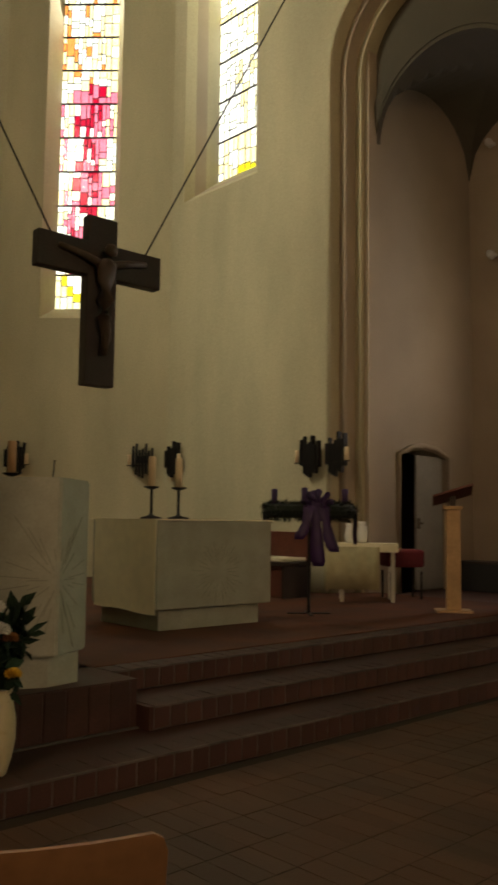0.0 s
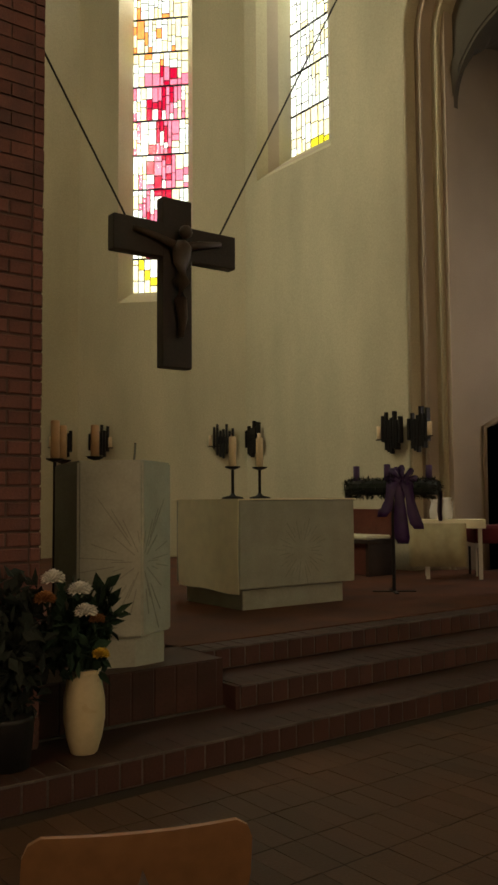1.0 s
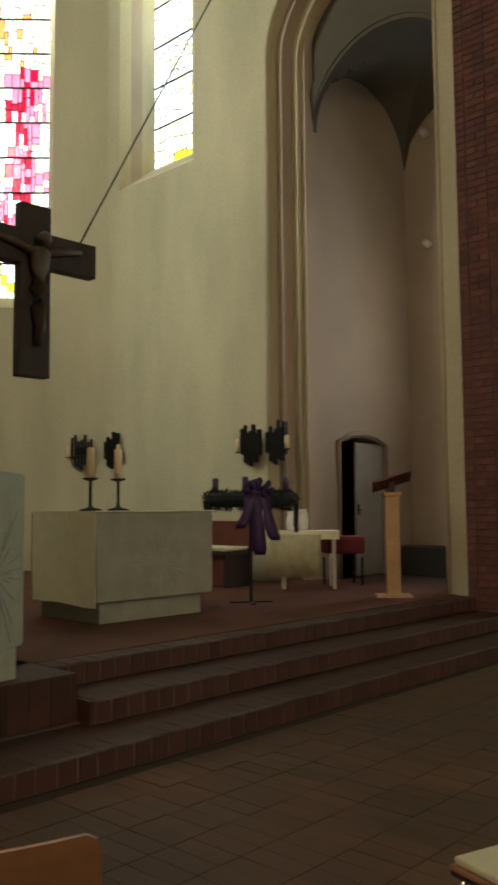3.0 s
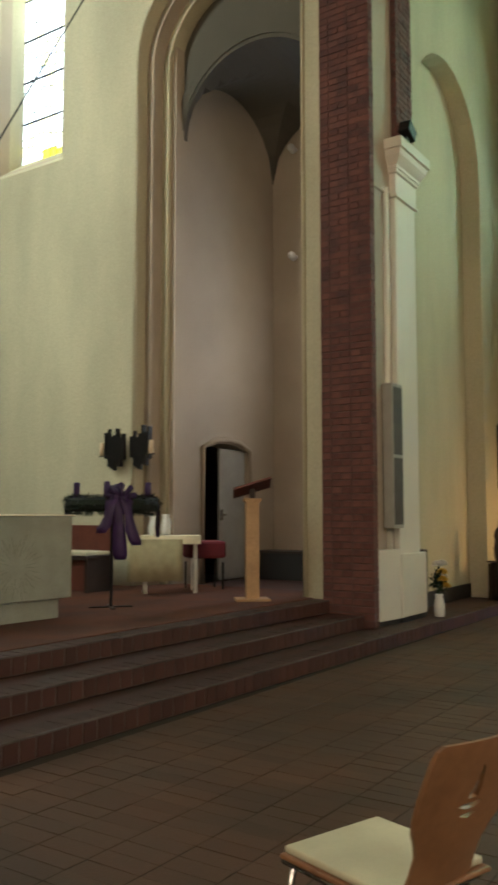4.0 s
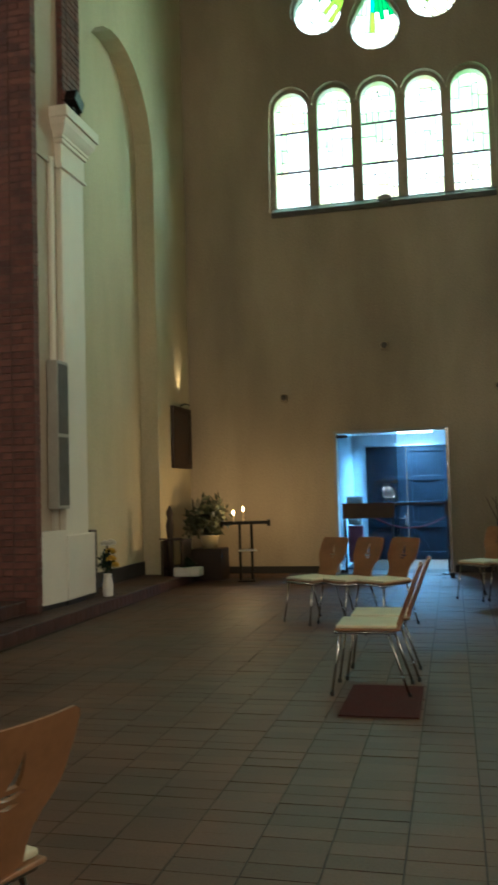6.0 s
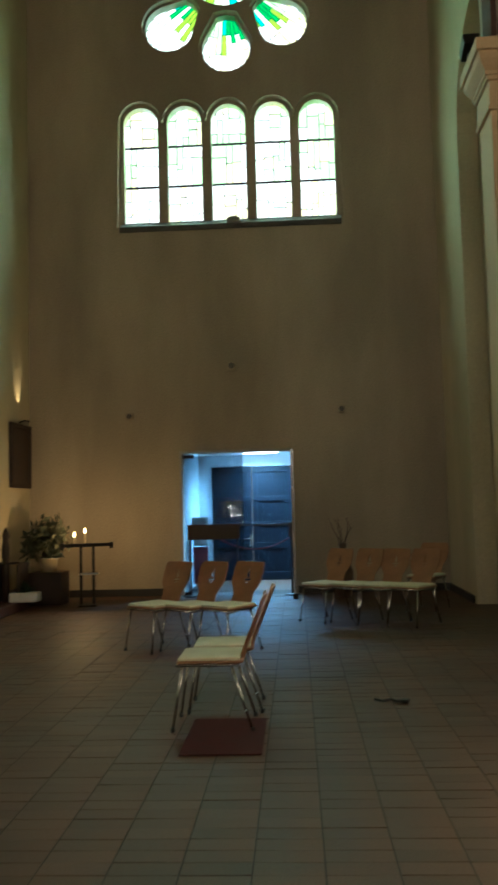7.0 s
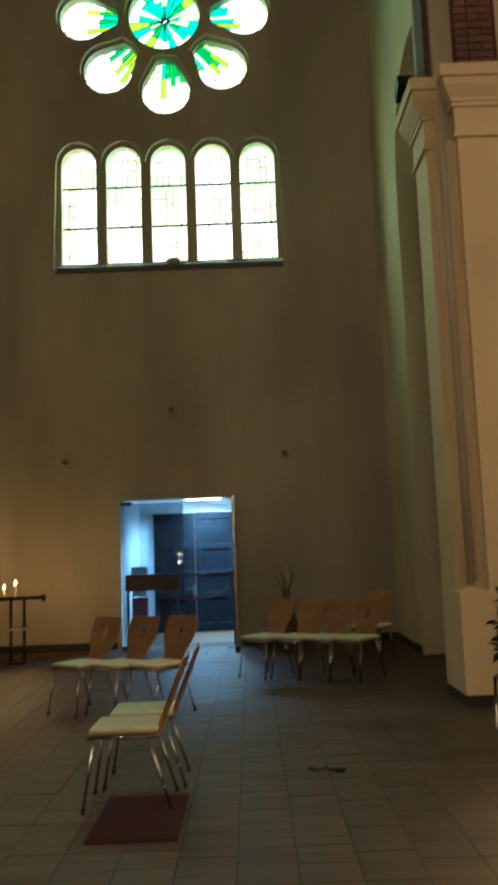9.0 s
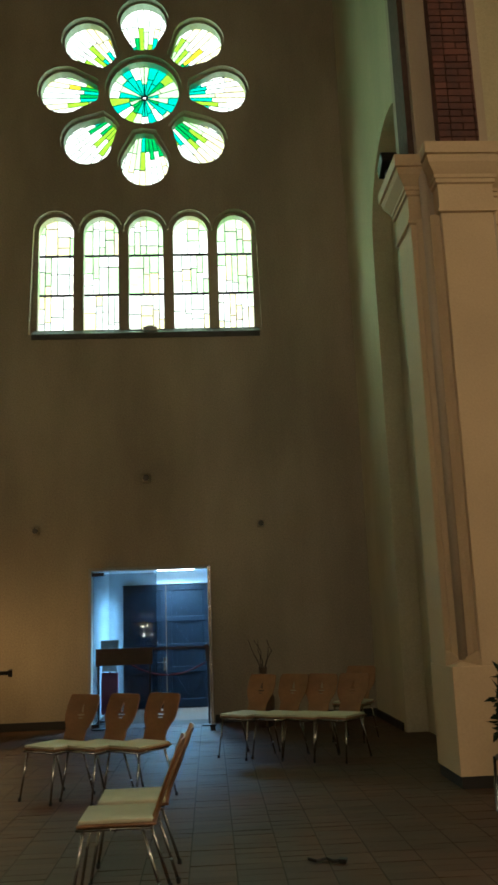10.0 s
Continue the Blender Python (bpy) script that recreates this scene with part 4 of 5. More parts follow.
# ---------------------------------------------------------------- tall candlesticks on the sanctuary floor
def candlestick(m, label, h, wax, ch):
    t = thing("candlestick", m, label, "candlestick", "altar candlesticks")
    part("foot", lathe(bmesh.new(), [(0.10, 0.0), (0.10, 0.012), (0.03, 0.03), (0.015, 0.05)], 16), IRON, t, "round iron foot", True)
    part("shaft", lathe(bmesh.new(), [(0.014, 0.04), (0.014, h - 0.03), (0.02, h - 0.02)], 10), IRON, t, "thin iron shaft", True)
    part("dish", lathe(bmesh.new(), [(0.02, h - 0.03), (0.068, h - 0.012), (0.074, h), (0.03, h)], 18), IRON, t, "wide drip dish", True)
    part("candle", lathe(bmesh.new(), [(0.036, h), (0.036, h + ch), (0.030, h + ch + 0.008), (0.005, h + ch + 0.01)], 14), wax, t, "thick wax candle", True)
    return t


candlestick(pose(4.31, 6.2, 1.380), "iron candlestick with thick pale candle on altar", 0.30, WAX, 0.27)
candlestick(pose(4.63, 6.2, 1.380), "iron candlestick with thick pale candle on altar", 0.30, WAX, 0.27)
candlestick(pose(2.56, 6.25, 0.416), "tall iron candlestick with amber candle", 1.30, WAXO, 0.30)
candlestick(pose(2.72, 6.45, 0.416), "tall iron candlestick with amber candle", 1.30, WAXO, 0.28)
candlestick(pose(2.97, 6.35, 0.416), "tall iron candlestick with amber candle", 1.33, WAXO, 0.26)


# ---------------------------------------------------------------- plants and flowers
def leaves(bm, centre, radius, count, size, r, squash=1.0):
    for _ in range(count):
        d = Vector((r.gauss(0, 1), r.gauss(0, 1), r.gauss(0, 1))).normalized()
        p = Vector(centre) + Vector((d.x * radius, d.y * radius, d.z * radius * squash)) * r.uniform(0.25, 1.0)
        rot = Euler((r.uniform(0, 6.3), r.uniform(0, 6.3), r.uniform(0, 6.3))).to_matrix()
        L, W = size * r.uniform(0.7, 1.4), size * r.uniform(0.16, 0.34)
        vs = [bm.verts.new(p + rot @ Vector(c)) for c in ((0, 0, 0), (L * 0.5, W, 0.02 * L), (L, 0, -0.1 * L), (L * 0.5, -W, 0.02 * L))]
        bm.faces.new(vs)
    return bm


def blossom(bm, centre, radius, r, count=70):
    """A full chrysanthemum head of many small petals."""
    for i in range(count):
        z = 1 - 1.5 * i / count
        a = i * 2.39996
        s = math.sqrt(max(0, 1 - z * z))
        d = Vector((s * math.cos(a), s * math.sin(a), z * 0.75 + 0.15))
        t1 = d.cross(Vector((0, 0, 1)))
        t1 = t1.normalized() if t1.length > 0.01 else Vector((1, 0, 0))
        w = radius * 0.17
        p0, p1, p2 = d * radius * 0.3, d * radius * 0.75 + Vector((0, 0, radius * 0.12)), d * radius * r.uniform(0.9, 1.05)
        vs = [bm.verts.new(Vector(centre) + k) for k in (p0 - t1 * w * 0.5, p0 + t1 * w * 0.5, p1 + t1 * w, p2, p1 - t1 * w)]
        bm.faces.new(vs)
    return bm


pr = random.Random(8)
vase = thing("floor_vase", pose(1.59, 3.78, 0.138), "tall cream glazed floor vase with chrysanthemums", "vase")
part("body", lathe(bmesh.new(), [(0.058, 0.0), (0.066, 0.008), (0.088, 0.08), (0.103, 0.17), (0.102, 0.26), (0.088, 0.34), (0.079, 0.385), (0.084, 0.41), (0.072, 0.407)], 28), CERAMIC, vase, "cream glazed body", True)
bm = bmesh.new()
leaves(bm, (-0.05, 0.02, 0.60), 0.16, 420, 0.09, pr, 1.35)
leaves(bm, (0.10, 0.0, 0.66), 0.075, 80, 0.10, pr, 1.9)
leaves(bm, (0.0, 0.0, 0.44), 0.10, 90, 0.09, pr)
part("foliage", bm, LEAF, vase, "dark green leaves")
bm = bmesh.new()
for i in range(9):
    a = i * 0.7
    tube(bm, [(0.03 * math.cos(a), 0.03 * math.sin(a), 0.34), (0.10 * math.cos(a) - 0.04, 0.10 * math.sin(a), 0.72)], 0.004, 5)
part("stem", bm, LEAF, vase, "green stems")
for c, rad, mt, lb in (((-0.235, -0.14, 0.865), 0.064, PETAL_W, "white blossom"), ((-0.105, -0.15, 0.805), 0.064, PETAL_W, "white blossom"), ((-0.075, -0.16, 0.70), 0.062, PETAL_W, "white blossom"),
                       ((-0.275, -0.14, 0.775), 0.058, PETAL_O, "bronze blossom"), ((-0.01, -0.15, 0.66), 0.045, PETAL_O, "bronze blossom"), ((0.012, -0.15, 0.49), 0.048, PETAL_Y, "yellow blossom")):
    part("blossom", blossom(bmesh.new(), c, rad, pr), mt, vase, lb)

bush = thing("potted_fir", pose(1.20, 3.80, 0.138), "dark fir branches standing before the brick pier", "plant")
part("pot", lathe(bmesh.new(), [(0.11, 0.0), (0.13, 0.22), (0.14, 0.24), (0.12, 0.24)], 18), BASE, bush, "black pot", True)
part("foliage", leaves(bmesh.new(), (0, 0, 0.55), 0.20, 700, 0.09, pr, 1.9), FIR, bush, "near-black green needles")

# ---------------------------------------------------------------- advent wreath on its stand
wreath = thing("wreath_stand", pose(6.10, 5.86, 0.416, 0, 0, -40), "hanging fir wreath with purple ribbons on iron stand", "wreath")
part("foot", boxes((-0.22, 0.22, -0.02, 0.02, 0.0, 0.02), (-0.02, 0.02, -0.22, 0.22, 0.0, 0.02)), IRON, wreath, "iron cross foot")
part("pole", tube(bmesh.new(), [(0, 0, 0.01), (0, 0, 1.24)], 0.018), IRON, wreath, "iron pole")
bm = bmesh.new()
for i in range(1400):
    a = pr.uniform(0, 2 * math.pi)
    b = pr.uniform(0, 2 * math.pi)
    rr_ = 0.41 + 0.08 * math.cos(b)
    p = Vector((rr_ * math.cos(a), rr_ * math.sin(a), 1.06 + 0.085 * math.sin(b)))
    out = Vector((math.cos(b) * math.cos(a), math.cos(b) * math.sin(a), math.sin(b)))
    tip = p + (out + Vector((pr.gauss(0, 0.6), pr.gauss(0, 0.6), pr.gauss(0, 0.6)))).normalized() * 0.05
    side = Vector((pr.gauss(0, 1), pr.gauss(0, 1), pr.gauss(0, 1))).normalized() * 0.008
    bm.faces.new([bm.verts.new(k) for k in (p - side, tip, p + side)])
lathe_pts = [(0.41 * math.cos(2 * math.pi * i / 28), 0.41 * math.sin(2 * math.pi * i / 28), 1.06) for i in range(28)]
tube(bm, lathe_pts, 0.075, 10, True)
part("greenery", bm, FIR, wreath, "thick dark fir ring")


def ribbon(parent, pts, width, along):
    bm = bmesh.new()
    prev = None
    for i, p in enumerate(pts):
        p = Vector(p)
        off = Vector(along) * width * (0.5 + 0.12 * math.sin(i * 1.7))
        row = [bm.verts.new(p - off), bm.verts.new(p + Vector((0, 0.012 * math.sin(i), 0))), bm.verts.new(p + off)]
        if prev:
            bm.faces.new((prev[0], prev[1], row[1], row[0]))
            bm.faces.new((prev[1], prev[2], row[2], row[1]))
        prev = row
    ob = part("ribbon", bm, PURPLE, parent, "broad purple satin ribbon", True)
    ob.modifiers.new("thick", "SOLIDIFY").thickness = 0.006
    return ob


for a in (10, 150):
    c, k = math.cos(radians(a)), math.sin(radians(a))
    ribbon(wreath, [(0.31 * c, 0.31 * k, 1.02), (0.35 * c, 0.35 * k, 1.15), (0.42 * c, 0.42 * k, 1.17), (0.50 * c, 0.50 * k, 1.11), (0.51 * c, 0.51 * k, 0.98), (0.50 * c, 0.50 * k, 0.82), (0.51 * c, 0.51 * k, 0.72)], 0.10, (-k, c, 0))
for dx, low, w, sway in ((-0.10, 0.78, 0.10, -0.05), (0.0, 0.52, 0.12, 0.02), (0.10, 0.66, 0.11, 0.06)):
    pts = [(dx * 0.4, -0.36, 1.15), (dx * 0.5, -0.45, 1.16), (dx * 0.8, -0.515, 1.06), (dx, -0.52, 0.95), (dx + sway * 0.5, -0.505, 0.5 * (0.95 + low)), (dx + sway, -0.515, low + 0.05), (dx + sway * 1.4, -0.51, low)]
    ribbon(wreath, pts, w, (1, 0.25 * dx / 0.1, 0))
for i in range(8):
    a = 2 * math.pi * i / 8
    c, k = math.cos(a), math.sin(a)
    part("bow_loop", tube(bmesh.new(), [(0.03, -0.45, 1.14), (0.03 + 0.13 * c, -0.47, 1.15 + 0.10 * k), (0.03 + 0.03 * c, -0.5, 1.14)], [0.012, 0.035, 0.008], 6), PURPLE, wreath, "purple satin bow loop", True)
for a in (-15, 75, 165, 255):
    part("candle", lathe(bmesh.new(), [(0.034, 1.10), (0.034, 1.29), (0.005, 1.295)], 12, pose(0.37 * math.cos(radians(a)), 0.37 * math.sin(radians(a)), 0)), PURPLE, wreath, "dark purple candle", True)

# ---------------------------------------------------------------- credence table, bench, lectern
table = thing("side_table", pose(7.74, 6.42, 0.416, 0, 0, -48), "small table with white cloth and pale legs", "table")
part("tabletop", boxes((-0.34, 0.34, -0.24, 0.24, 0.66, 0.69)), PINE, table, "wooden top")
for sx in (-1, 1):
    for sy in (-1, 1):
        part("leg", boxes((sx * 0.30 - 0.022, sx * 0.30 + 0.022, sy * 0.20 - 0.022, sy * 0.20 + 0.022, 0, 0.66)), WHITE, table, "pale square leg")
cl = thing("tablecloth", pose(7.74, 6.42, 0.416, 0, 0, -48), "white tablecloth with short hanging edge", "cloth")
part("sheet", boxes((-0.36, 0.36, -0.26, 0.26, 0.692, 0.700), (-0.362, -0.355, -0.26, 0.26, 0.60, 0.70), (0.355, 0.362, -0.26, 0.26, 0.60, 0.70), (-0.36, 0.36, -0.262, -0.255, 0.60, 0.70)), LINEN, cl, "white linen")
bm = bmesh.new()
prev = None
for i in range(13):
    x = -0.52 + 0.055 * i
    row = [bm.verts.new((x, -0.30 - 0.02 * math.sin(i * 1.9), z)) for z in (0.66, 0.40, 0.16)]
    if prev:
        bm.faces.new((prev[0], row[0], row[1], prev[1]))
        bm.faces.new((prev[1], row[1], row[2], prev[2]))
    prev = row
lc = part("hanging_cloth", bm, AGED, cl, "yellowed hanging cloth", True)
lc.modifiers.new("thick", "SOLIDIFY").thickness = 0.006

for x, y, h in ((-0.20, 0.06, 0.24), (-0.05, 0.10, 0.26)):
    c = pose(7.74, 6.42, 0.416, 0, 0, -48) @ Vector((x, y, 0.70))
    jug = thing("altar_jug", pose(*c), "white porcelain jug on the cloth", "jug", "jugs on the side table")
    part("body", lathe(bmesh.new(), [(0.045, 0.0), (0.06, 0.02), (0.066, 0.10), (0.05, h * 0.72), (0.042, h * 0.85), (0.055, h), (0.045, h)], 18), WCER, jug, "white glazed body", True)
    part("handle", tube(bmesh.new(), [(0.055, 0, h * 0.3), (0.10, 0, h * 0.45), (0.095, 0, h * 0.75), (0.045, 0, h * 0.88)], 0.008, 6), WCER, jug, "curved handle", True)

bench = thing("bench", pose(7.35, 7.75, 0.416, 0, 0, -90), "dark red-brown wooden sedilia bench with pale cushion", "bench")
part("seat", boxes((-1.3, 0.6, -0.30, 0.16, 0.40, 0.45), bevel=0.006), DARKWOOD, bench)
part("cushion", boxes((-1.28, 0.58, -0.30, 0.14, 0.452, 0.50), bevel=0.015), PAD, bench, "flat pale cushion")
part("backrest", boxes((-1.3, 0.6, 0.12, 0.18, 0.45, 0.82), bevel=0.006), REDWOOD, bench, "red-brown panelled back")
part("front_panel", boxes((-1.26, 0.56, -0.24, -0.21, 0.02, 0.40), bevel=0.004), REDWOOD, bench, "red-brown front panel")
for x in (-1.28, -0.4, 0.54):
    part("leg", boxes((x, x + 0.05, -0.28, 0.16, 0.0, 0.40)), DARKWOOD, bench, "dark bench side")

lectern = thing("lectern", pose(7.50, 5.04, 0.416, 0, 0, -50), "pale pine lectern with slanted dark book rest", "lectern")
part("base", boxes((-0.19, 0.19, -0.15, 0.15, 0.0, 0.03), bevel=0.006), PINE, lectern, "flat pine foot")
part("post", boxes((-0.075, 0.075, -0.06, 0.06, 0.03, 1.12), bevel=0.006), PINE, lectern, "square pine post")
part("collar", boxes((-0.10, 0.10, -0.08, 0.08, 1.10, 1.14), bevel=0.006), PINE, lectern, "pine collar")
part("neck", boxes((-0.03, 0.03, -0.03, 0.03, 1.14, 1.25)), DARKWOOD, lectern, "dark neck")
bm = bmesh.new()
box(bm, -0.22, 0.22, -0.17, 0.17, -0.012, 0.012, bevel=0.004, m=pose(0, 0, 1.26, -17, -17, 0))
part("book_rest", bm, REDWOOD, lectern, "slanted reddish book rest")

red = thing("stool", pose(8.34, 6.34, 0.416, 0, 0, -35), "small red upholstered stool on dark legs", "stool")
part("seat", boxes((-0.24, 0.24, -0.2, 0.2, 0.40, 0.62), bevel=0.04), MAROON, red, "dark red upholstered seat")
for sx in (-1, 1):
    for sy in (-1, 1):
        part("leg", tube(bmesh.new(), [(sx * 0.2, sy * 0.16, 0), (sx * 0.2, sy * 0.16, 0.35)], 0.015), IRON, red, "thin dark leg")
low = thing("low_cabinet", pose(10.62, 6.42, 0.39), "low black cabinet in the side chapel", "cabinet")
part("body", boxes((-0.22, 0.22, -0.45, 0.45, 0.0, 0.40), bevel=0.01), BASE, low, "black body")
part("top", boxes((-0.24, 0.24, -0.47, 0.47, 0.40, 0.43), bevel=0.006), DARKWOOD, low, "dark top")

# ---------------------------------------------------------------- transept: picture, candle rack, plants
pic = thing("framed_picture", pose(13.06, 3.82, 1.76), "dark framed painting lit from above", "picture")
part("frame", boxes((-0.46, 0.46, -0.03, 0.03, 0.0, 0.07), (-0.46, 0.46, -0.03, 0.03, 0.93, 1.0), (-0.46, -0.39, -0.03, 0.03, 0.07, 0.93), (0.39, 0.46, -0.03, 0.03, 0.07, 0.93), bevel=0.006), DARKWOOD, pic, "dark wooden frame")
part("canvas", boxes((-0.39, 0.39, 0.0, 0.02, 0.07, 0.93)), CANVAS, pic, "dim brown canvas")
part("lamp_bar", tube(bmesh.new(), [(0.0, 0.02, 1.03), (0.0, -0.08, 1.06), (0.20, -0.08, 1.06)], 0.012), IRON, pic, "small picture lamp")

rack = thing("candle_rack", pose(12.42, 2.62, 0, 0, 0, 12), "iron votive candle rack with two burning candles", "candle rack")
for y in (-0.09, 0.09):
    part("post", boxes((-0.02, 0.02, y - 0.02, y + 0.02, 0.0, 0.86)), IRON, rack, "iron post")
part("foot", boxes((-0.18, 0.18, -0.13, 0.13, 0.0, 0.02)), IRON, rack, "flat iron foot")
part("tray", boxes((-0.14, 0.14, -0.34, 0.34, 0.86, 0.875), (-0.15, 0.15, -0.38, -0.33, 0.83, 0.92), (-0.15, 0.15, 0.33, 0.38, 0.83, 0.92), (-0.15, -0.14, -0.34, 0.34, 0.86, 0.91)), IRON, rack, "iron tray with spikes")
part("shelf", boxes((-0.20, 0.0, -0.16, 0.10, 0.46, 0.475)), PAPER, rack, "small pale leaflet shelf")
for y, h in ((0.03, 0.17), (0.18, 0.12)):
    c = part("candle", lathe(bmesh.new(), [(0.012, 0.875), (0.012, 0.875 + h), (0.004, 0.88 + h)], 10, pose(0, y, 0)), WAX, rack, "thin burning candle")
    part("flame", lathe(bmesh.new(), [(0.004, 0.0), (0.016, 0.02), (0.014, 0.04), (0.003, 0.075)], 10, pose(0, y, 0.885 + h)), FLAME, c, "small flame", True)

palm = thing("potted_plant", pose(12.72, 3.28, 0), "leafy pale green potted plant on a dark stand", "plant")
part("stand", boxes((-0.22, 0.22, -0.25, 0.25, 0.0, 0.48), bevel=0.01), DARKWOOD, palm, "dark stand")
part("pot", lathe(bmesh.new(), [(0.11, 0.48), (0.14, 0.66), (0.15, 0.68), (0.12, 0.68)], 18), CERAMIC, palm, "clay pot", True)
bm = bmesh.new()
leaves(bm, (0, 0, 0.98), 0.33, 420, 0.13, pr, 0.95)
leaves(bm, (-0.05, 0.25, 0.80), 0.16, 90, 0.10, pr)
part("foliage", bm, PALE_LEAF, palm, "pale green leaves")
bm = bmesh.new()
for i in range(12):
    a = i * 0.53
    tube(bm, [(0, 0, 0.64), (0.2 * math.cos(a), 0.2 * math.sin(a), 1.1)], 0.005, 5)
part("stem", bm, PALE_LEAF, palm, "thin stems")
prie = thing("prie_dieu", pose(11.80, 3.62, 0.138), "dark carved kneeler chair in profile", "kneeler")
part("post", lathe(bmesh.new(), [(0.05, 0.0), (0.05, 0.50), (0.035, 0.54), (0.055, 0.62), (0.06, 0.74), (0.04, 0.86), (0.058, 0.92), (0.03, 1.0), (0.008, 1.04)], 14), DARKWOOD, prie, "turned carved post", True)
part("side_panel", boxes((-0.04, 0.40, 0.10, 0.14, 0.0, 0.52), bevel=0.008), DARKWOOD, prie, "dark side panel")
part("side_panel", boxes((-0.04, 0.40, -0.20, -0.16, 0.0, 0.52), bevel=0.008), DARKWOOD, prie, "dark side panel")
part("desk", box(bmesh.new(), -0.06, 0.42, -0.21, 0.15, -0.012, 0.012, bevel=0.004, m=pose(0, 0, 0.545, 0, 5, 0)), DARKWOOD, prie, "sloping dark desk")
part("kneeling_board", boxes((0.02, 0.45, -0.16, 0.10, 0.08, 0.13), bevel=0.01), DARKWOOD, prie, "low kneeling board")
bowl = thing("planter", pose(11.84, 3.36, 0.138), "low white planter with small flowers", "planter")
part("body", boxes((-0.12, 0.12, -0.20, 0.20, 0.0, 0.13), bevel=0.02), WCER, bowl, "white trough")
part("foliage", leaves(bmesh.new(), (0, 0, 0.17), 0.13, 130, 0.07, pr, 0.5), LEAF, bowl, "small green leaves")
part("blossom", blossom(bmesh.new(), (0.35, 0.15, 0.42), 0.07, pr), PETAL_W, bowl, "pale blossom")

vase2 = thing("flower_vase", pose(9.47, 3.62, 0.138), "white vase with yellow and white chrysanthemums", "vase")
part("body", lathe(bmesh.new(), [(0.05, 0), (0.06, 0.02), (0.065, 0.14), (0.045, 0.24), (0.05, 0.27), (0.04, 0.27)], 18), WCER, vase2, "white glazed body", True)
part("foliage", leaves(bmesh.new(), (0, 0, 0.42), 0.11, 130, 0.07, pr, 1.4), LEAF, vase2, "dark green leaves")
for c, mt in (((-0.03, -0.06, 0.44), PETAL_Y), ((0.03, -0.07, 0.36), PETAL_Y), ((-0.02, -0.05, 0.53), PETAL_Y), ((-0.04, 0.0, 0.62), PETAL_W), ((0.03, -0.03, 0.63), PETAL_W)):
    part("blossom", blossom(bmesh.new(), c, 0.072, pr), mt, vase2, "full blossom")
nb = thing("notice_board", pose(9.62, 4.05, 0.138), "dark low wooden box in the recess", "box")
part("body", boxes((-0.08, 0.08, -0.2, 0.2, 0.0, 0.80), bevel=0.01), DARKWOOD, nb, "dark body")

# wall boxes
for y, z, s in ((0.505, 3.65, 0.065), (2.18, 2.88, 0.055), (-1.24, 2.90, 0.055)):
    wb = thing("wall_loudspeaker", pose(EAST, y, z), "small wall-coloured loudspeaker box high on the wall", "loudspeaker", "wall boxes")
    part("body", boxes((-0.10, 0.0, -s, s, -s, s), bevel=0.02), PLASTER_T, wb, "small painted housing")
    part("grille", lathe(bmesh.new(), [(s * 0.75, 0.0), (s * 0.75, 0.006), (s * 0.6, 0.010)], 18, pose(-0.099, 0, 0, 0, -90, 0)), DARKGREY, wb, "dark round grille", True)

# porch: double door, barrier, lamp, glass leaf
door = tagged(new("door_1"), "dark blue-black wooden double door with braces", "door", "", "structure")
DX = 15.87
for y0, y1 in ((-0.39, 0.345), (0.355, 1.09)):
    leaf = part("leaf", boxes((DX, DX + 0.05, y0, y1, 0.01, 2.12)), DOORWOOD, door, "dark plank leaf")
    for i in range(6):
        a, b = y0 + 0.10 + (y1 - y0 - 0.20) * i / 6, y0 + 0.10 + (y1 - y0 - 0.20) * (i + 1) / 6
        part("plank", boxes((DX - 0.012, DX, a + 0.006, b - 0.006, 0.1, 2.05)), DOORWOOD, leaf)
    for z, h in ((0.02, 0.14), (0.60, 0.10), (1.02, 0.07), (1.47, 0.09), (2.01, 0.10)):
        part("rail", boxes((DX - 0.04, DX - 0.012, y0, y1, z, z + h), bevel=0.007), DOORWOOD, leaf)
    for a in (y0, y1 - 0.095):
        part("stile", boxes((DX - 0.036, DX - 0.010, a, a + 0.095, 0.02, 2.11), bevel=0.006), DOORWOOD, leaf)
    mid, wide = (y0 + y1) / 2, (y1 - y0) / 2 - 0.10
    for z0, z1 in ((1.07, 1.47), (0.16, 0.60)):
        for side in (-1, 1):
            run, rise = wide, z1 - z0
            m = pose(DX - 0.022, mid + side * wide / 2, (z0 + z1) / 2, side * math.degrees(math.atan2(rise, run)))
            part("brace", box(bmesh.new(), -0.010, 0.012, -math.hypot(run, rise) / 2, math.hypot(run, rise) / 2, -0.03, 0.03, m=m), DOORWOOD, leaf)
part("frame", boxes((DX - 0.03, DX + 0.02, 1.092, 1.099, 0.0, 2.13), (DX - 0.03, DX + 0.02, -0.399, -0.392, 0.0, 2.13)), DOORWOOD, door)
handle = part("handle", boxes((DX - 0.10, DX - 0.08, 0.37, 0.50, 0.765, 0.787), (DX - 0.085, DX - 0.04, 0.37, 0.392, 0.765, 0.787), bevel=0.004), CHROME, door, "steel lever handle")
part("plate", boxes((DX - 0.045, DX - 0.038, 0.358, 0.405, 0.64, 0.86), bevel=0.002), CHROME, handle, "long steel plate")
pl = thing("ceiling_lamp", pose(15.3, 0.15, 2.335), "flat glowing white ceiling panel in the porch", "lamp")
part("panel", boxes((-0.20, 0.20, -0.31, 0.31, 0.0, 0.03)), LAMPGLOW, pl, "glowing panel")
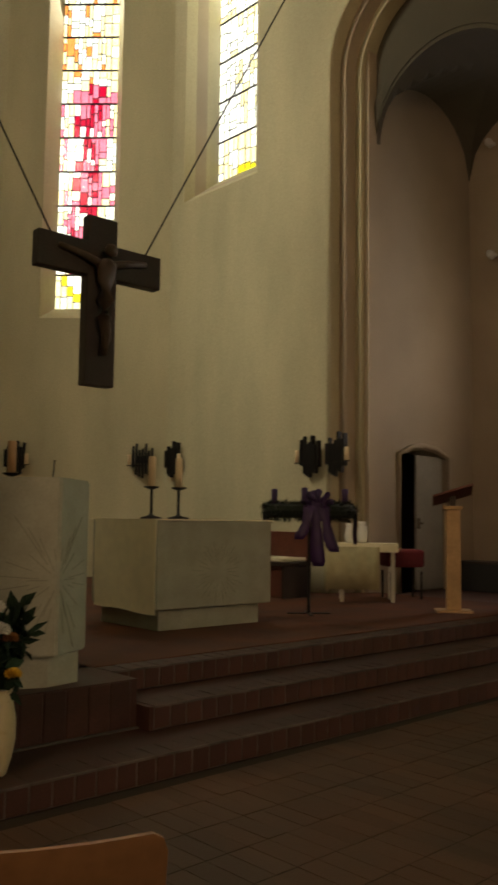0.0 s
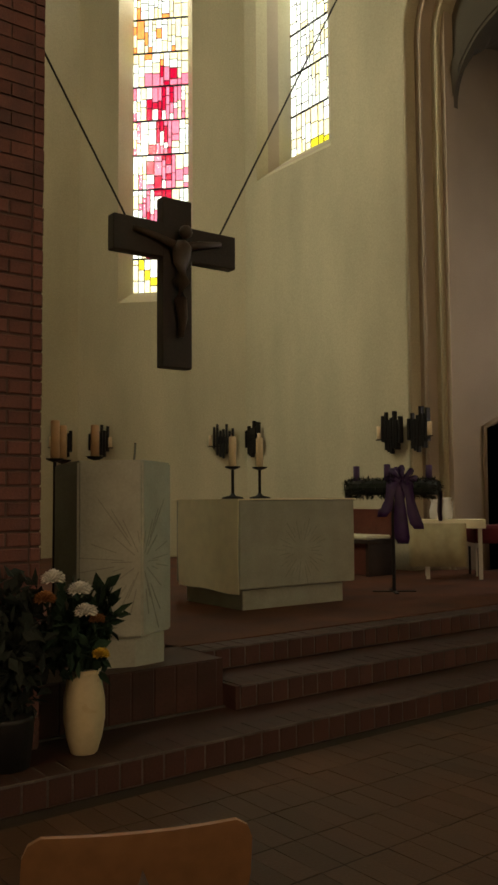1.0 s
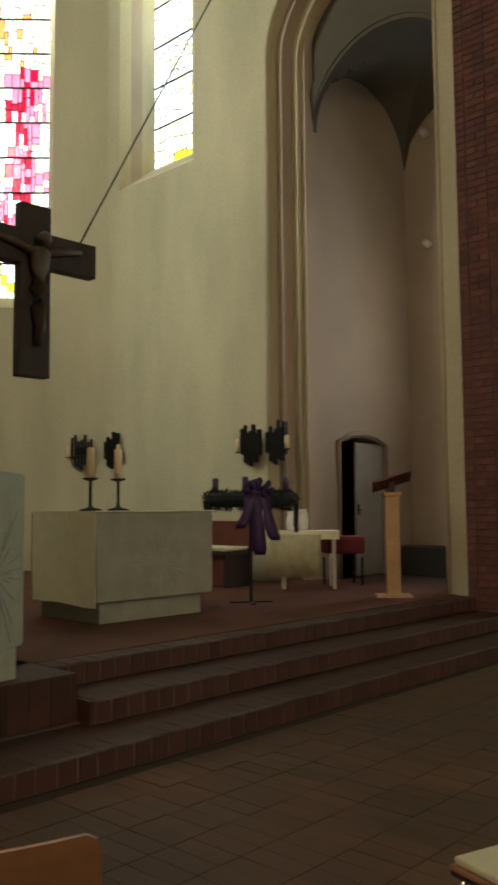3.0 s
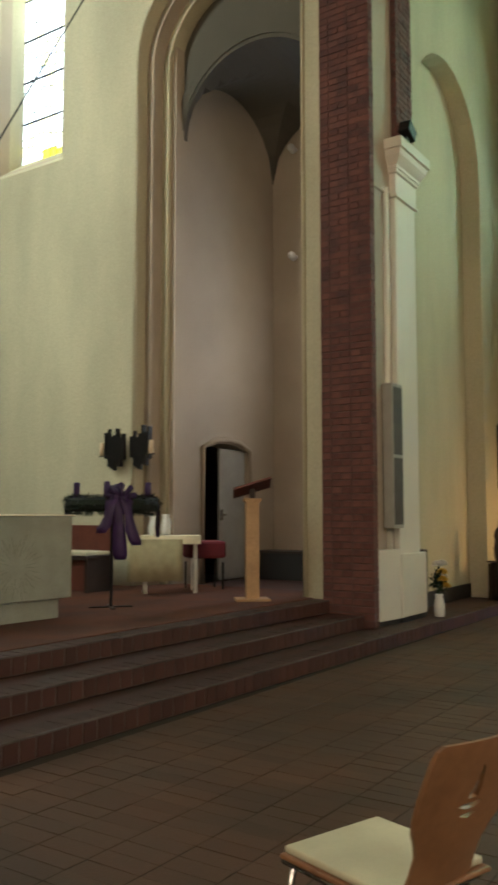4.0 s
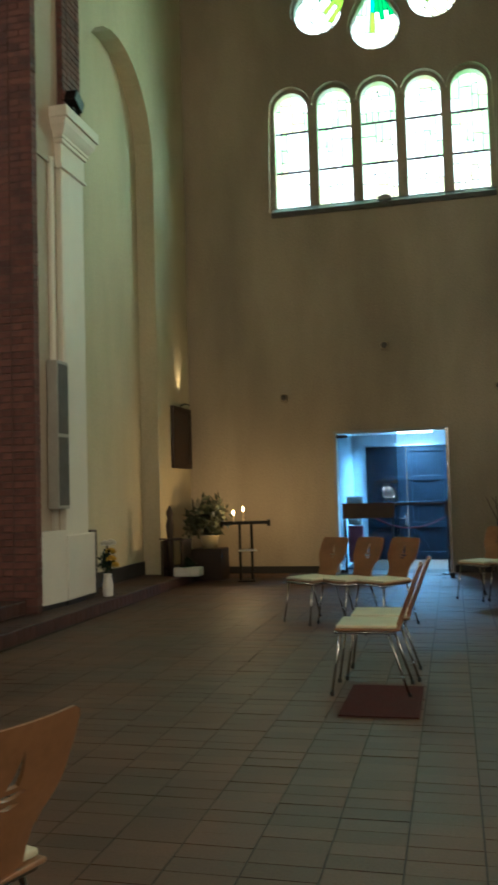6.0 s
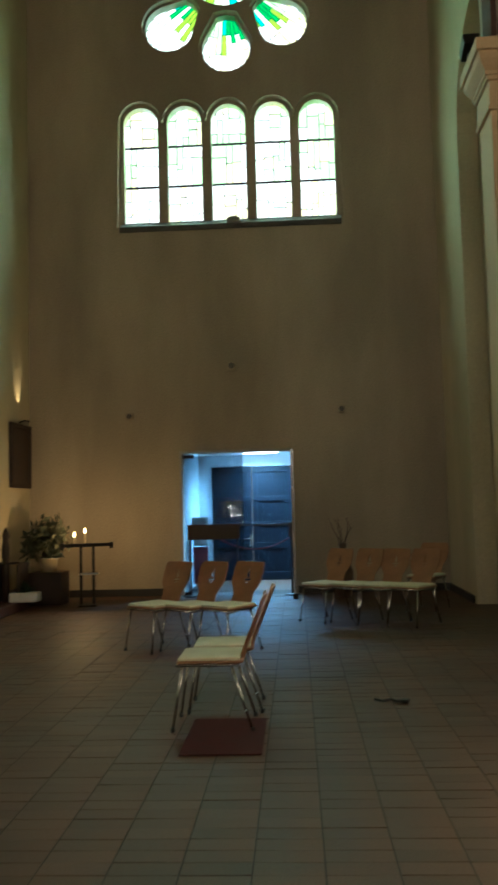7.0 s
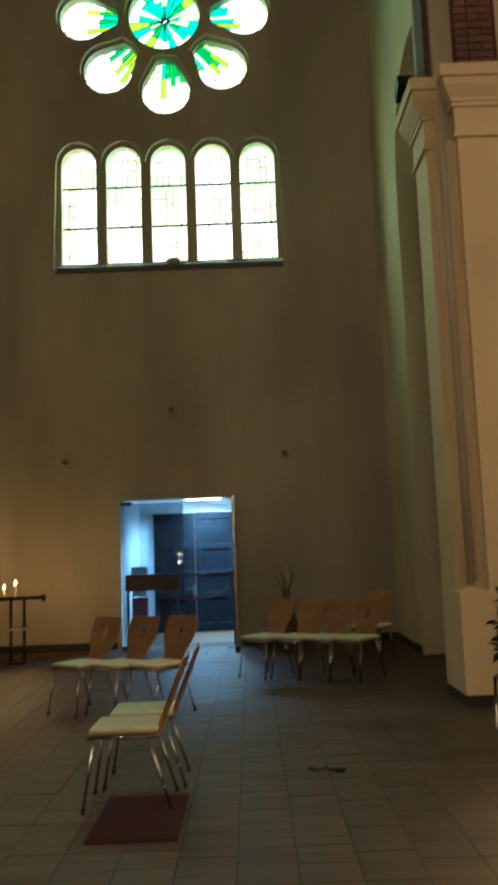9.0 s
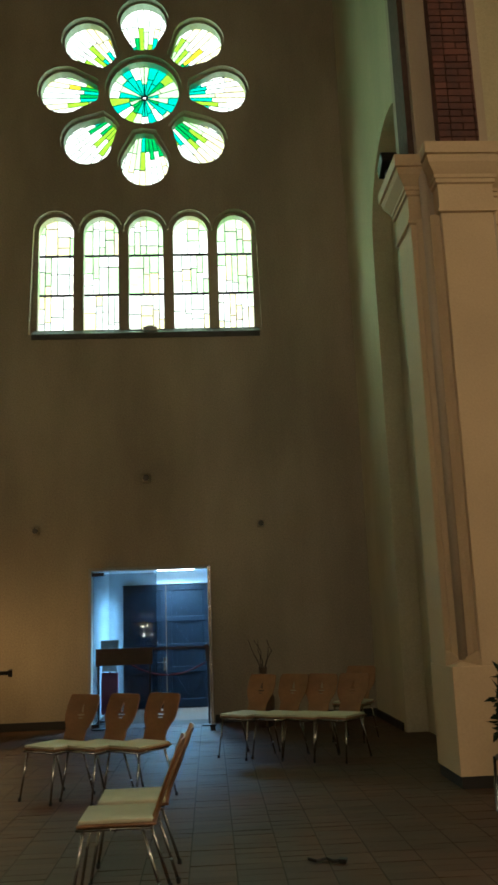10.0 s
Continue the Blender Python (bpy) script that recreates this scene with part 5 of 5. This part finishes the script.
part("frame", boxes((-0.22, 0.22, -0.33, 0.33, 0.032, 0.065)), GREY, pl, "grey frame")
bar = thing("barrier", pose(13.30, 0, 0), "dark wooden barrier board with rope across the doorway", "barrier")
part("board", boxes((-0.03, 0.03, 0.42, 1.24, 0.88, 1.12), bevel=0.006), DARKWOOD, bar, "dark board")
part("end_board", boxes((-0.03, 0.03, -0.42, -0.34, 0.90, 1.14), bevel=0.006), DARKWOOD, bar, "dark end block")
part("top_rail", boxes((-0.015, 0.015, -0.40, 0.44, 1.08, 1.11)), DARKWOOD, bar, "dark rail")
for y in (1.20, 0.46, -0.38):
    part("post", tube(bmesh.new(), [(0, y, 0), (0, y, 0.92)], 0.016), IRON, bar, "dark post")
    part("post_foot", lathe(bmesh.new(), [(0.11, 0.0), (0.11, 0.015), (0.03, 0.03)], 14, pose(0, y, 0)), IRON, bar, "round foot")
part("rope", tube(bmesh.new(), [(0, 0.72 - 1.06 * i / 12, 0.80 + 0.16 * ((i - 6) / 6) ** 2 - 0.08) for i in range(13)], 0.011), MAROON, bar, "pale red rope")
# a thin red slab stands in for a soft patch of tinted light
red_patch = thing("floor_mat", pose(5.40, 0.0, 0), "thin dark red slab for tinted light on the tiles", "mat")
part("carpet", boxes((-0.40, 0.40, -0.24, 0.24, 0.003, 0.012), bevel=0.004), RED_LIGHT, red_patch, "dark red tinted surface")


# chapel door leaf, wall lamps, loudspeaker column, spotlights
leaf = tagged(new("door_2"), "pale grey chapel door with one leaf open", "door", "", "structure")
bm = bmesh.new()
box(bm, -0.67, 0.0, -0.02, 0.02, 0.0, 1.95, bevel=0.004, m=pose(10.455, 7.16, 0.40))
dl = part("leaf", bm, GREY, leaf, "pale grey painted leaf")
bm = bmesh.new()
box(bm, -0.66, -0.56, -0.07, -0.05, 0.95, 0.97, m=pose(10.455, 7.16, 0.40))
box(bm, -0.66, -0.63, -0.055, -0.018, 0.88, 1.04, m=pose(10.455, 7.16, 0.40))
part("handle", bm, CHROME, dl, "steel handle")
for z in (5.55, 7.35):
    w = thing("wall_spotlight", pose(11.2, 6.62, z), "small white spotlight on the chapel wall", "lamp", "chapel spotlights")
    part("bracket", boxes((-0.08, 0.0, -0.02, 0.02, -0.02, 0.02)), WCER, w, "white bracket")
    part("head", lathe(bmesh.new(), [(0.05, 0.0), (0.06, 0.10), (0.045, 0.14)], 14, pose(-0.08, 0.0, -0.04, 0, -70, 0)), WCER, w, "round white head", True)
col = thing("loudspeaker_column", pose(8.56, 3.86, 1.22), "tall slim grey loudspeaker column on the pier", "loudspeaker")
part("body", boxes((-0.14, 0.14, -0.13, 0.0, 0.0, 1.66), bevel=0.01), GREY, col, "grey housing")
part("grille", boxes((-0.12, 0.12, -0.136, -0.128, 0.04, 0.80), (-0.12, 0.12, -0.136, -0.128, 0.84, 1.62)), DARKGREY, col, "grey cloth grille")
for x, y, z in ((8.92, 3.74, 5.86), (8.72, -2.44, 5.96)):
    w = thing("spotlight", pose(x, y, z), "black spotlight standing on the capital", "lamp", "capital spotlights")
    part("foot", boxes((-0.05, 0.05, -0.04, 0.04, 0.0, 0.10)), IRON, w, "black bracket")
    bm = bmesh.new()
    box(bm, -0.10, 0.13, -0.09, 0.09, -0.07, 0.09, bevel=0.012, m=pose(0.03, 0, 0.19, 0, 25, 0))
    part("housing", bm, IRON, w, "black housing")

# porch: glass leaf and leaflet stand; planter at the nave pier; twigs behind the chairs
GLASS = stained("clear_glass", (0.70, 0.75, 0.78), 0.035, 0.0)
gd = tagged(new("door_3"), "clear glass door leaf before the porch", "door", "", "structure")
pn = part("pane", boxes((13.44, 13.45, 0.36, 1.30, 0.05, 2.20)), GLASS, gd, "clear pane")
part("fitting", boxes((13.42, 13.47, 1.14, 1.32, 2.17, 2.22), (13.42, 13.47, 1.22, 1.32, 0.0, 0.06)), IRON, gd, "dark patch fitting")
gd2 = tagged(new("door_4"), "open glass door leaf with white edge", "door", "", "structure")
part("pane", boxes((12.75, 13.58, -0.43, -0.42, 0.05, 2.22)), GLASS, gd2, "clear pane")
part("edge", boxes((12.72, 12.75, -0.445, -0.405, 0.04, 2.23)), CHROME, gd2, "pale edge rail")
part("foot_fitting", boxes((12.70, 12.82, -0.46, -0.39, 0.0, 0.08)), IRON, gd2, "dark patch fitting")
ls = thing("leaflet_stand", pose(14.35, 1.16, 0), "narrow stand with pink and white leaflets", "stand")
part("panel", boxes((-0.03, 0.03, -0.13, 0.13, 0.10, 0.72), bevel=0.005), mat("pink_card", (0.62, 0.16, 0.22), 0.8), ls, "pink lower card")
part("card", boxes((-0.035, 0.035, -0.12, 0.12, 0.74, 1.02), bevel=0.005), PAPER, ls, "white upper card")
part("top", boxes((-0.05, 0.05, -0.14, 0.14, 1.04, 1.22), bevel=0.02), GREY, ls, "grey top box")
part("post", boxes((-0.015, 0.015, -0.015, 0.015, 0.0, 1.05)), IRON, ls, "thin post")
part("foot", boxes((-0.14, 0.14, -0.14, 0.14, 0.0, 0.02)), IRON, ls, "flat foot")
np_ = thing("flower_stand", pose(7.05, -2.72, 0), "dark flower bowl on a chrome stand by the pier", "plant")
part("seat", lathe(bmesh.new(), [(0.22, 0.40), (0.235, 0.41), (0.235, 0.43), (0.21, 0.44)], 24), DARKGREY, np_, "round dark seat", True)
part("bowl", lathe(bmesh.new(), [(0.10, 0.442), (0.15, 0.50), (0.165, 0.60), (0.15, 0.60)], 20), BASE, np_, "dark bowl", True)
bm = leaves(bmesh.new(), (0, 0, 0.70), 0.21, 330, 0.11, pr, 0.8)
leaves(bm, (0.02, 0.06, 0.95), 0.06, 70, 0.12, pr, 2.4)
leaves(bm, (-0.02, 0.15, 0.84), 0.06, 50, 0.10, pr, 1.8)
part("foliage", bm, LEAF, np_, "dark upright leaves")
for c, rad, mt, lb in (((-0.10, 0.02, 0.80), 0.065, PETAL_W, "white blossom"), ((-0.14, -0.01, 0.60), 0.06, PETAL_Y, "yellow blossom"), ((-0.13, 0.10, 0.72), 0.05, PETAL_O, "bronze blossom")):
    part("blossom", blossom(bmesh.new(), c, rad, pr), mt, np_, lb)
for sy in (-1, 1):
    part("leg", tube(bmesh.new(), [(0.16, sy * 0.20, 0.41), (0.18, sy * 0.21, 0.04), (0.15, sy * 0.21, 0.014), (-0.15, sy * 0.21, 0.014), (-0.18, sy * 0.21, 0.04), (-0.16, sy * 0.20, 0.41)], 0.013, 8), CHROME, np_, "bent chrome tube runner", True)
tw = thing("branch_vase", pose(12.9, -1.15, -0.0), "tall brown floor vase with bare twigs", "vase")
part("body", lathe(bmesh.new(), [(0.10, 0), (0.14, 0.12), (0.15, 0.38), (0.07, 0.58), (0.05, 0.74), (0.065, 0.80), (0.05, 0.80)], 20), CARVED, tw, "brown glazed body", True)
for i in range(5):
    a = i * 1.3
    part("twig", tube(bmesh.new(), [(0, 0, 0.7), (0.05 * math.cos(a), 0.07 * math.sin(a), 0.88), (0.08 * math.cos(a + 0.4), 0.14 * math.sin(a + 0.4), 1.02), (0.10 * math.cos(a), 0.15 * math.sin(a) + 0.05, 1.18)], [0.009, 0.008, 0.006, 0.003], 5), DARKWOOD, tw, "bare dark twig")


stand = thing("votive_stand", pose(-4.05, 1.95, 0), "tiered iron stand with five lit votive cups", "candle rack")
part("frame", boxes((-0.22, -0.18, -0.62, -0.58, 0.0, 1.25), (-0.22, -0.18, 0.12, 0.16, 0.0, 1.25), (0.18, 0.22, -0.62, -0.58, 0.0, 0.66), (0.18, 0.22, 0.12, 0.16, 0.0, 0.66), (-0.22, 0.22, -0.62, -0.58, 0.02, 0.06), (-0.22, 0.22, 0.12, 0.16, 0.02, 0.06)), IRON, stand, "iron frame")
for x0, z in ((-0.22, 1.25), (-0.08, 0.96), (0.06, 0.66)):
    part("tier", boxes((x0, x0 + 0.16, -0.64, 0.18, z, z + 0.015), bevel=0.003), IRON, stand, "iron tier")
for x, y, z in ((-0.14, 0.02, 1.265), (-0.14, -0.16, 1.265), (0.0, -0.04, 0.975), (0.0, -0.33, 0.975), (0.14, -0.51, 0.675)):
    part("votive_cup", lathe(bmesh.new(), [(0.030, z), (0.040, z + 0.02), (0.044, z + 0.07), (0.036, z + 0.09)], 14, pose(x, y, 0)), VOTIVE, stand, "glowing glass cup", True)

strap = thing("strap", pose(6.24, -1.10, 0.004, 0, 0, 70), "short dark strap lying on the tiles", "strap")
part("band", tube(bmesh.new(), [(-0.10, 0.0, 0.012), (-0.05, 0.03, 0.015), (0.0, -0.02, 0.014), (0.05, 0.04, 0.012), (0.11, 0.0, 0.012)], 0.010, 6), BASE, strap, "dark band")
part("buckle", boxes((-0.13, -0.08, -0.03, 0.03, 0.0, 0.025), bevel=0.004), IRON, strap, "dark buckle")

# ---------------------------------------------------------------- masonry pieces
def brick_mesh(L, W, H, name, material):
    bm = bmesh.new()
    box(bm, -L / 2, L / 2, -W / 2, W / 2, -H / 2, H / 2)
    bmesh.ops.bevel(bm, geom=[e for e in bm.edges if abs(e.verts[0].co.y - e.verts[1].co.y) < 1e-5 and e.verts[0].co.y < 0], offset=0.005, segments=1, affect="EDGES")
    bmesh.ops.recalc_face_normals(bm, faces=bm.faces)
    me = bpy.data.meshes.new(name)
    bm.to_mesh(me)
    bm.free()
    me.materials.append(material)
    return me


def lay(me, name, parent, m):
    ob = new(name, me)
    ob.parent = parent
    ob.matrix_basis = m
    return ob


def joined(rows, material, name, parent):
    """rows: (matrix, L, W, H) of pieces in one mesh."""
    verts, faces = [], []
    for m, L, W, H in rows:
        k = len(verts)
        for sx in (-1, 1):
            for sy in (-1, 1):
                for sz in (-1, 1):
                    verts.append(tuple(m @ Vector((sx * L / 2, sy * W / 2, sz * H / 2))))
        faces += [(k, k + 1, k + 3, k + 2), (k + 4, k + 6, k + 7, k + 5), (k, k + 4, k + 5, k + 1), (k + 2, k + 3, k + 7, k + 6), (k, k + 2, k + 6, k + 4), (k + 1, k + 5, k + 7, k + 3)]
    me = bpy.data.meshes.new(name)
    me.from_pydata(verts, [], faces)
    me.materials.append(material)
    ob = new(name, me)
    if parent:
        ob.parent = parent
    ob["kind"] = "stuff"
    return ob


br = random.Random(2)


def brick_face(parent, m, width, z0, z1, lo, hi):
    """Courses on one face: the wall's plane is m's y = 0, facing -y; bricks between lo and hi are pieces of their own."""
    rest = []
    H, J = 0.066, 0.011
    course = 0
    z = z0
    kinds = {}
    while z < z1:
        x = 0.0
        header = course % 2 == 1
        L = 0.115 if header else 0.24
        first_ = 0.115 if not header else 0.1775
        while x < width - 0.02:
            l = min(first_ if x == 0 and not header else L, width - x)
            l = round(l, 3)
            mm = m @ pose(x + l / 2, 0.03 - br.uniform(0.0, 0.006), z + H / 2, 0, br.uniform(-0.4, 0.4), 0)
            if lo <= z <= hi:
                if l not in kinds:
                    kinds[l] = brick_mesh(l, 0.06, H, "brick", BRICK)
                lay(kinds[l], "brick", parent, mm)
            else:
                rest.append((mm, l, 0.06, H))
            x += l + J
        z += H + J
        course += 1
    joined(rest, BRICK, "brickwork", parent)


brick_face(pier3, pose(0.76, 3.985, 0), 0.68, 0.15, 9.0, 0.3, 2.9)
brick_face(pier3, pose(1.445, 4.0, 0, 0, 0, 90), 0.68, 0.15, 9.0, 9.5, 9.6)
brick_face(pier3, pose(0.735, 4.68, 0, 0, 0, -90), 0.66, 0.15, 9.0, 9.5, 9.6)
brick_face(pier, pose(8.005, 4.42, 0, 0, 0, -90), 0.635, 0.15, 12.0, 0.3, 3.4)
brick_face(pier, pose(8.005, 3.785, 0), 0.11, 0.15, 12.0, 19, 20)
brick_face(pier, pose(8.80, 3.795, 0), 0.48, 5.87, 12.0, 19, 20)
brick_face(pier2, pose(8.475, -2.90, 0, 0, 0, -90), 0.40, 5.97, 12.5, 19, 20)

# step noses: bricks on edge along each front
for nm, y0, ztop, x0, x1 in (("step_1", 0.0, 0.14, -3.5, 8.2), ("step_2", 0.43, 0.28, -1.25, 3.95), ("step_3", 0.87, 0.42, -1.25, 4.05)):
    par = bpy.data.objects[nm]
    part("mortar_bed", nosing(y0, ztop, x0, x1), NOSE_MORTAR, par, "pale mortar joints")
    me = brick_mesh(0.112, 0.20, 0.132, "nose_brick", STEP)
    x = x0
    while x < x1:
        lay(me, "nose_brick", par, STEPS @ pose(x, y0 + 0.10, ztop - 0.066 + br.uniform(-0.001, 0.002), 0, 0, br.uniform(-0.3, 0.3)))
        x += 0.122
par = bpy.data.objects["platform"]
bm = bmesh.new()
box(bm, -2.55, -1.34, 0.548, 0.562, 0.13, 0.148, m=STEPS)
part("mortar_bed", bm, NOSE_MORTAR, par, "pale mortar line")
me = brick_mesh(0.140, 0.03, 0.276, "riser_tile", STEP)
for i in range(8):
    lay(me, "riser_tile", par, STEPS @ pose(-2.47 + 0.145 * i, 0.5855, 0.282))

# floor tiles in stacked rows
par = bpy.data.objects["floor"]
TL, TW = 0.285, 0.118
me = bpy.data.meshes.new("floor_tile")
bm = bmesh.new()
box(bm, -TW / 2 + 0.0018, TW / 2 - 0.0018, -TL / 2 + 0.0038, TL / 2 - 0.0038, -0.02, 0.0)
bm.to_mesh(me)
bm.free()
me.materials.append(TILE)
rest = []
for i in range(int(18.1 / TW)):
    for j in range(int(17.4 / TL)):
        x, y = -4.5 + TW * i, -13.8 + TL * j
        m = pose(x, y, br.uniform(-0.0012, 0.0012), br.uniform(-0.3, 0.3), br.uniform(-0.5, 0.5), br.uniform(-0.5, 0.5))
        if 3.6 < x < 7.0 and -1.3 < y < 0.9:
            lay(me, "floor_tile", par, m)
        else:
            rest.append((m @ pose(0, 0, -0.01), TW - 0.0036, TL - 0.0076, 0.02))
ob = joined(rest, TILE, "tile_field", par)
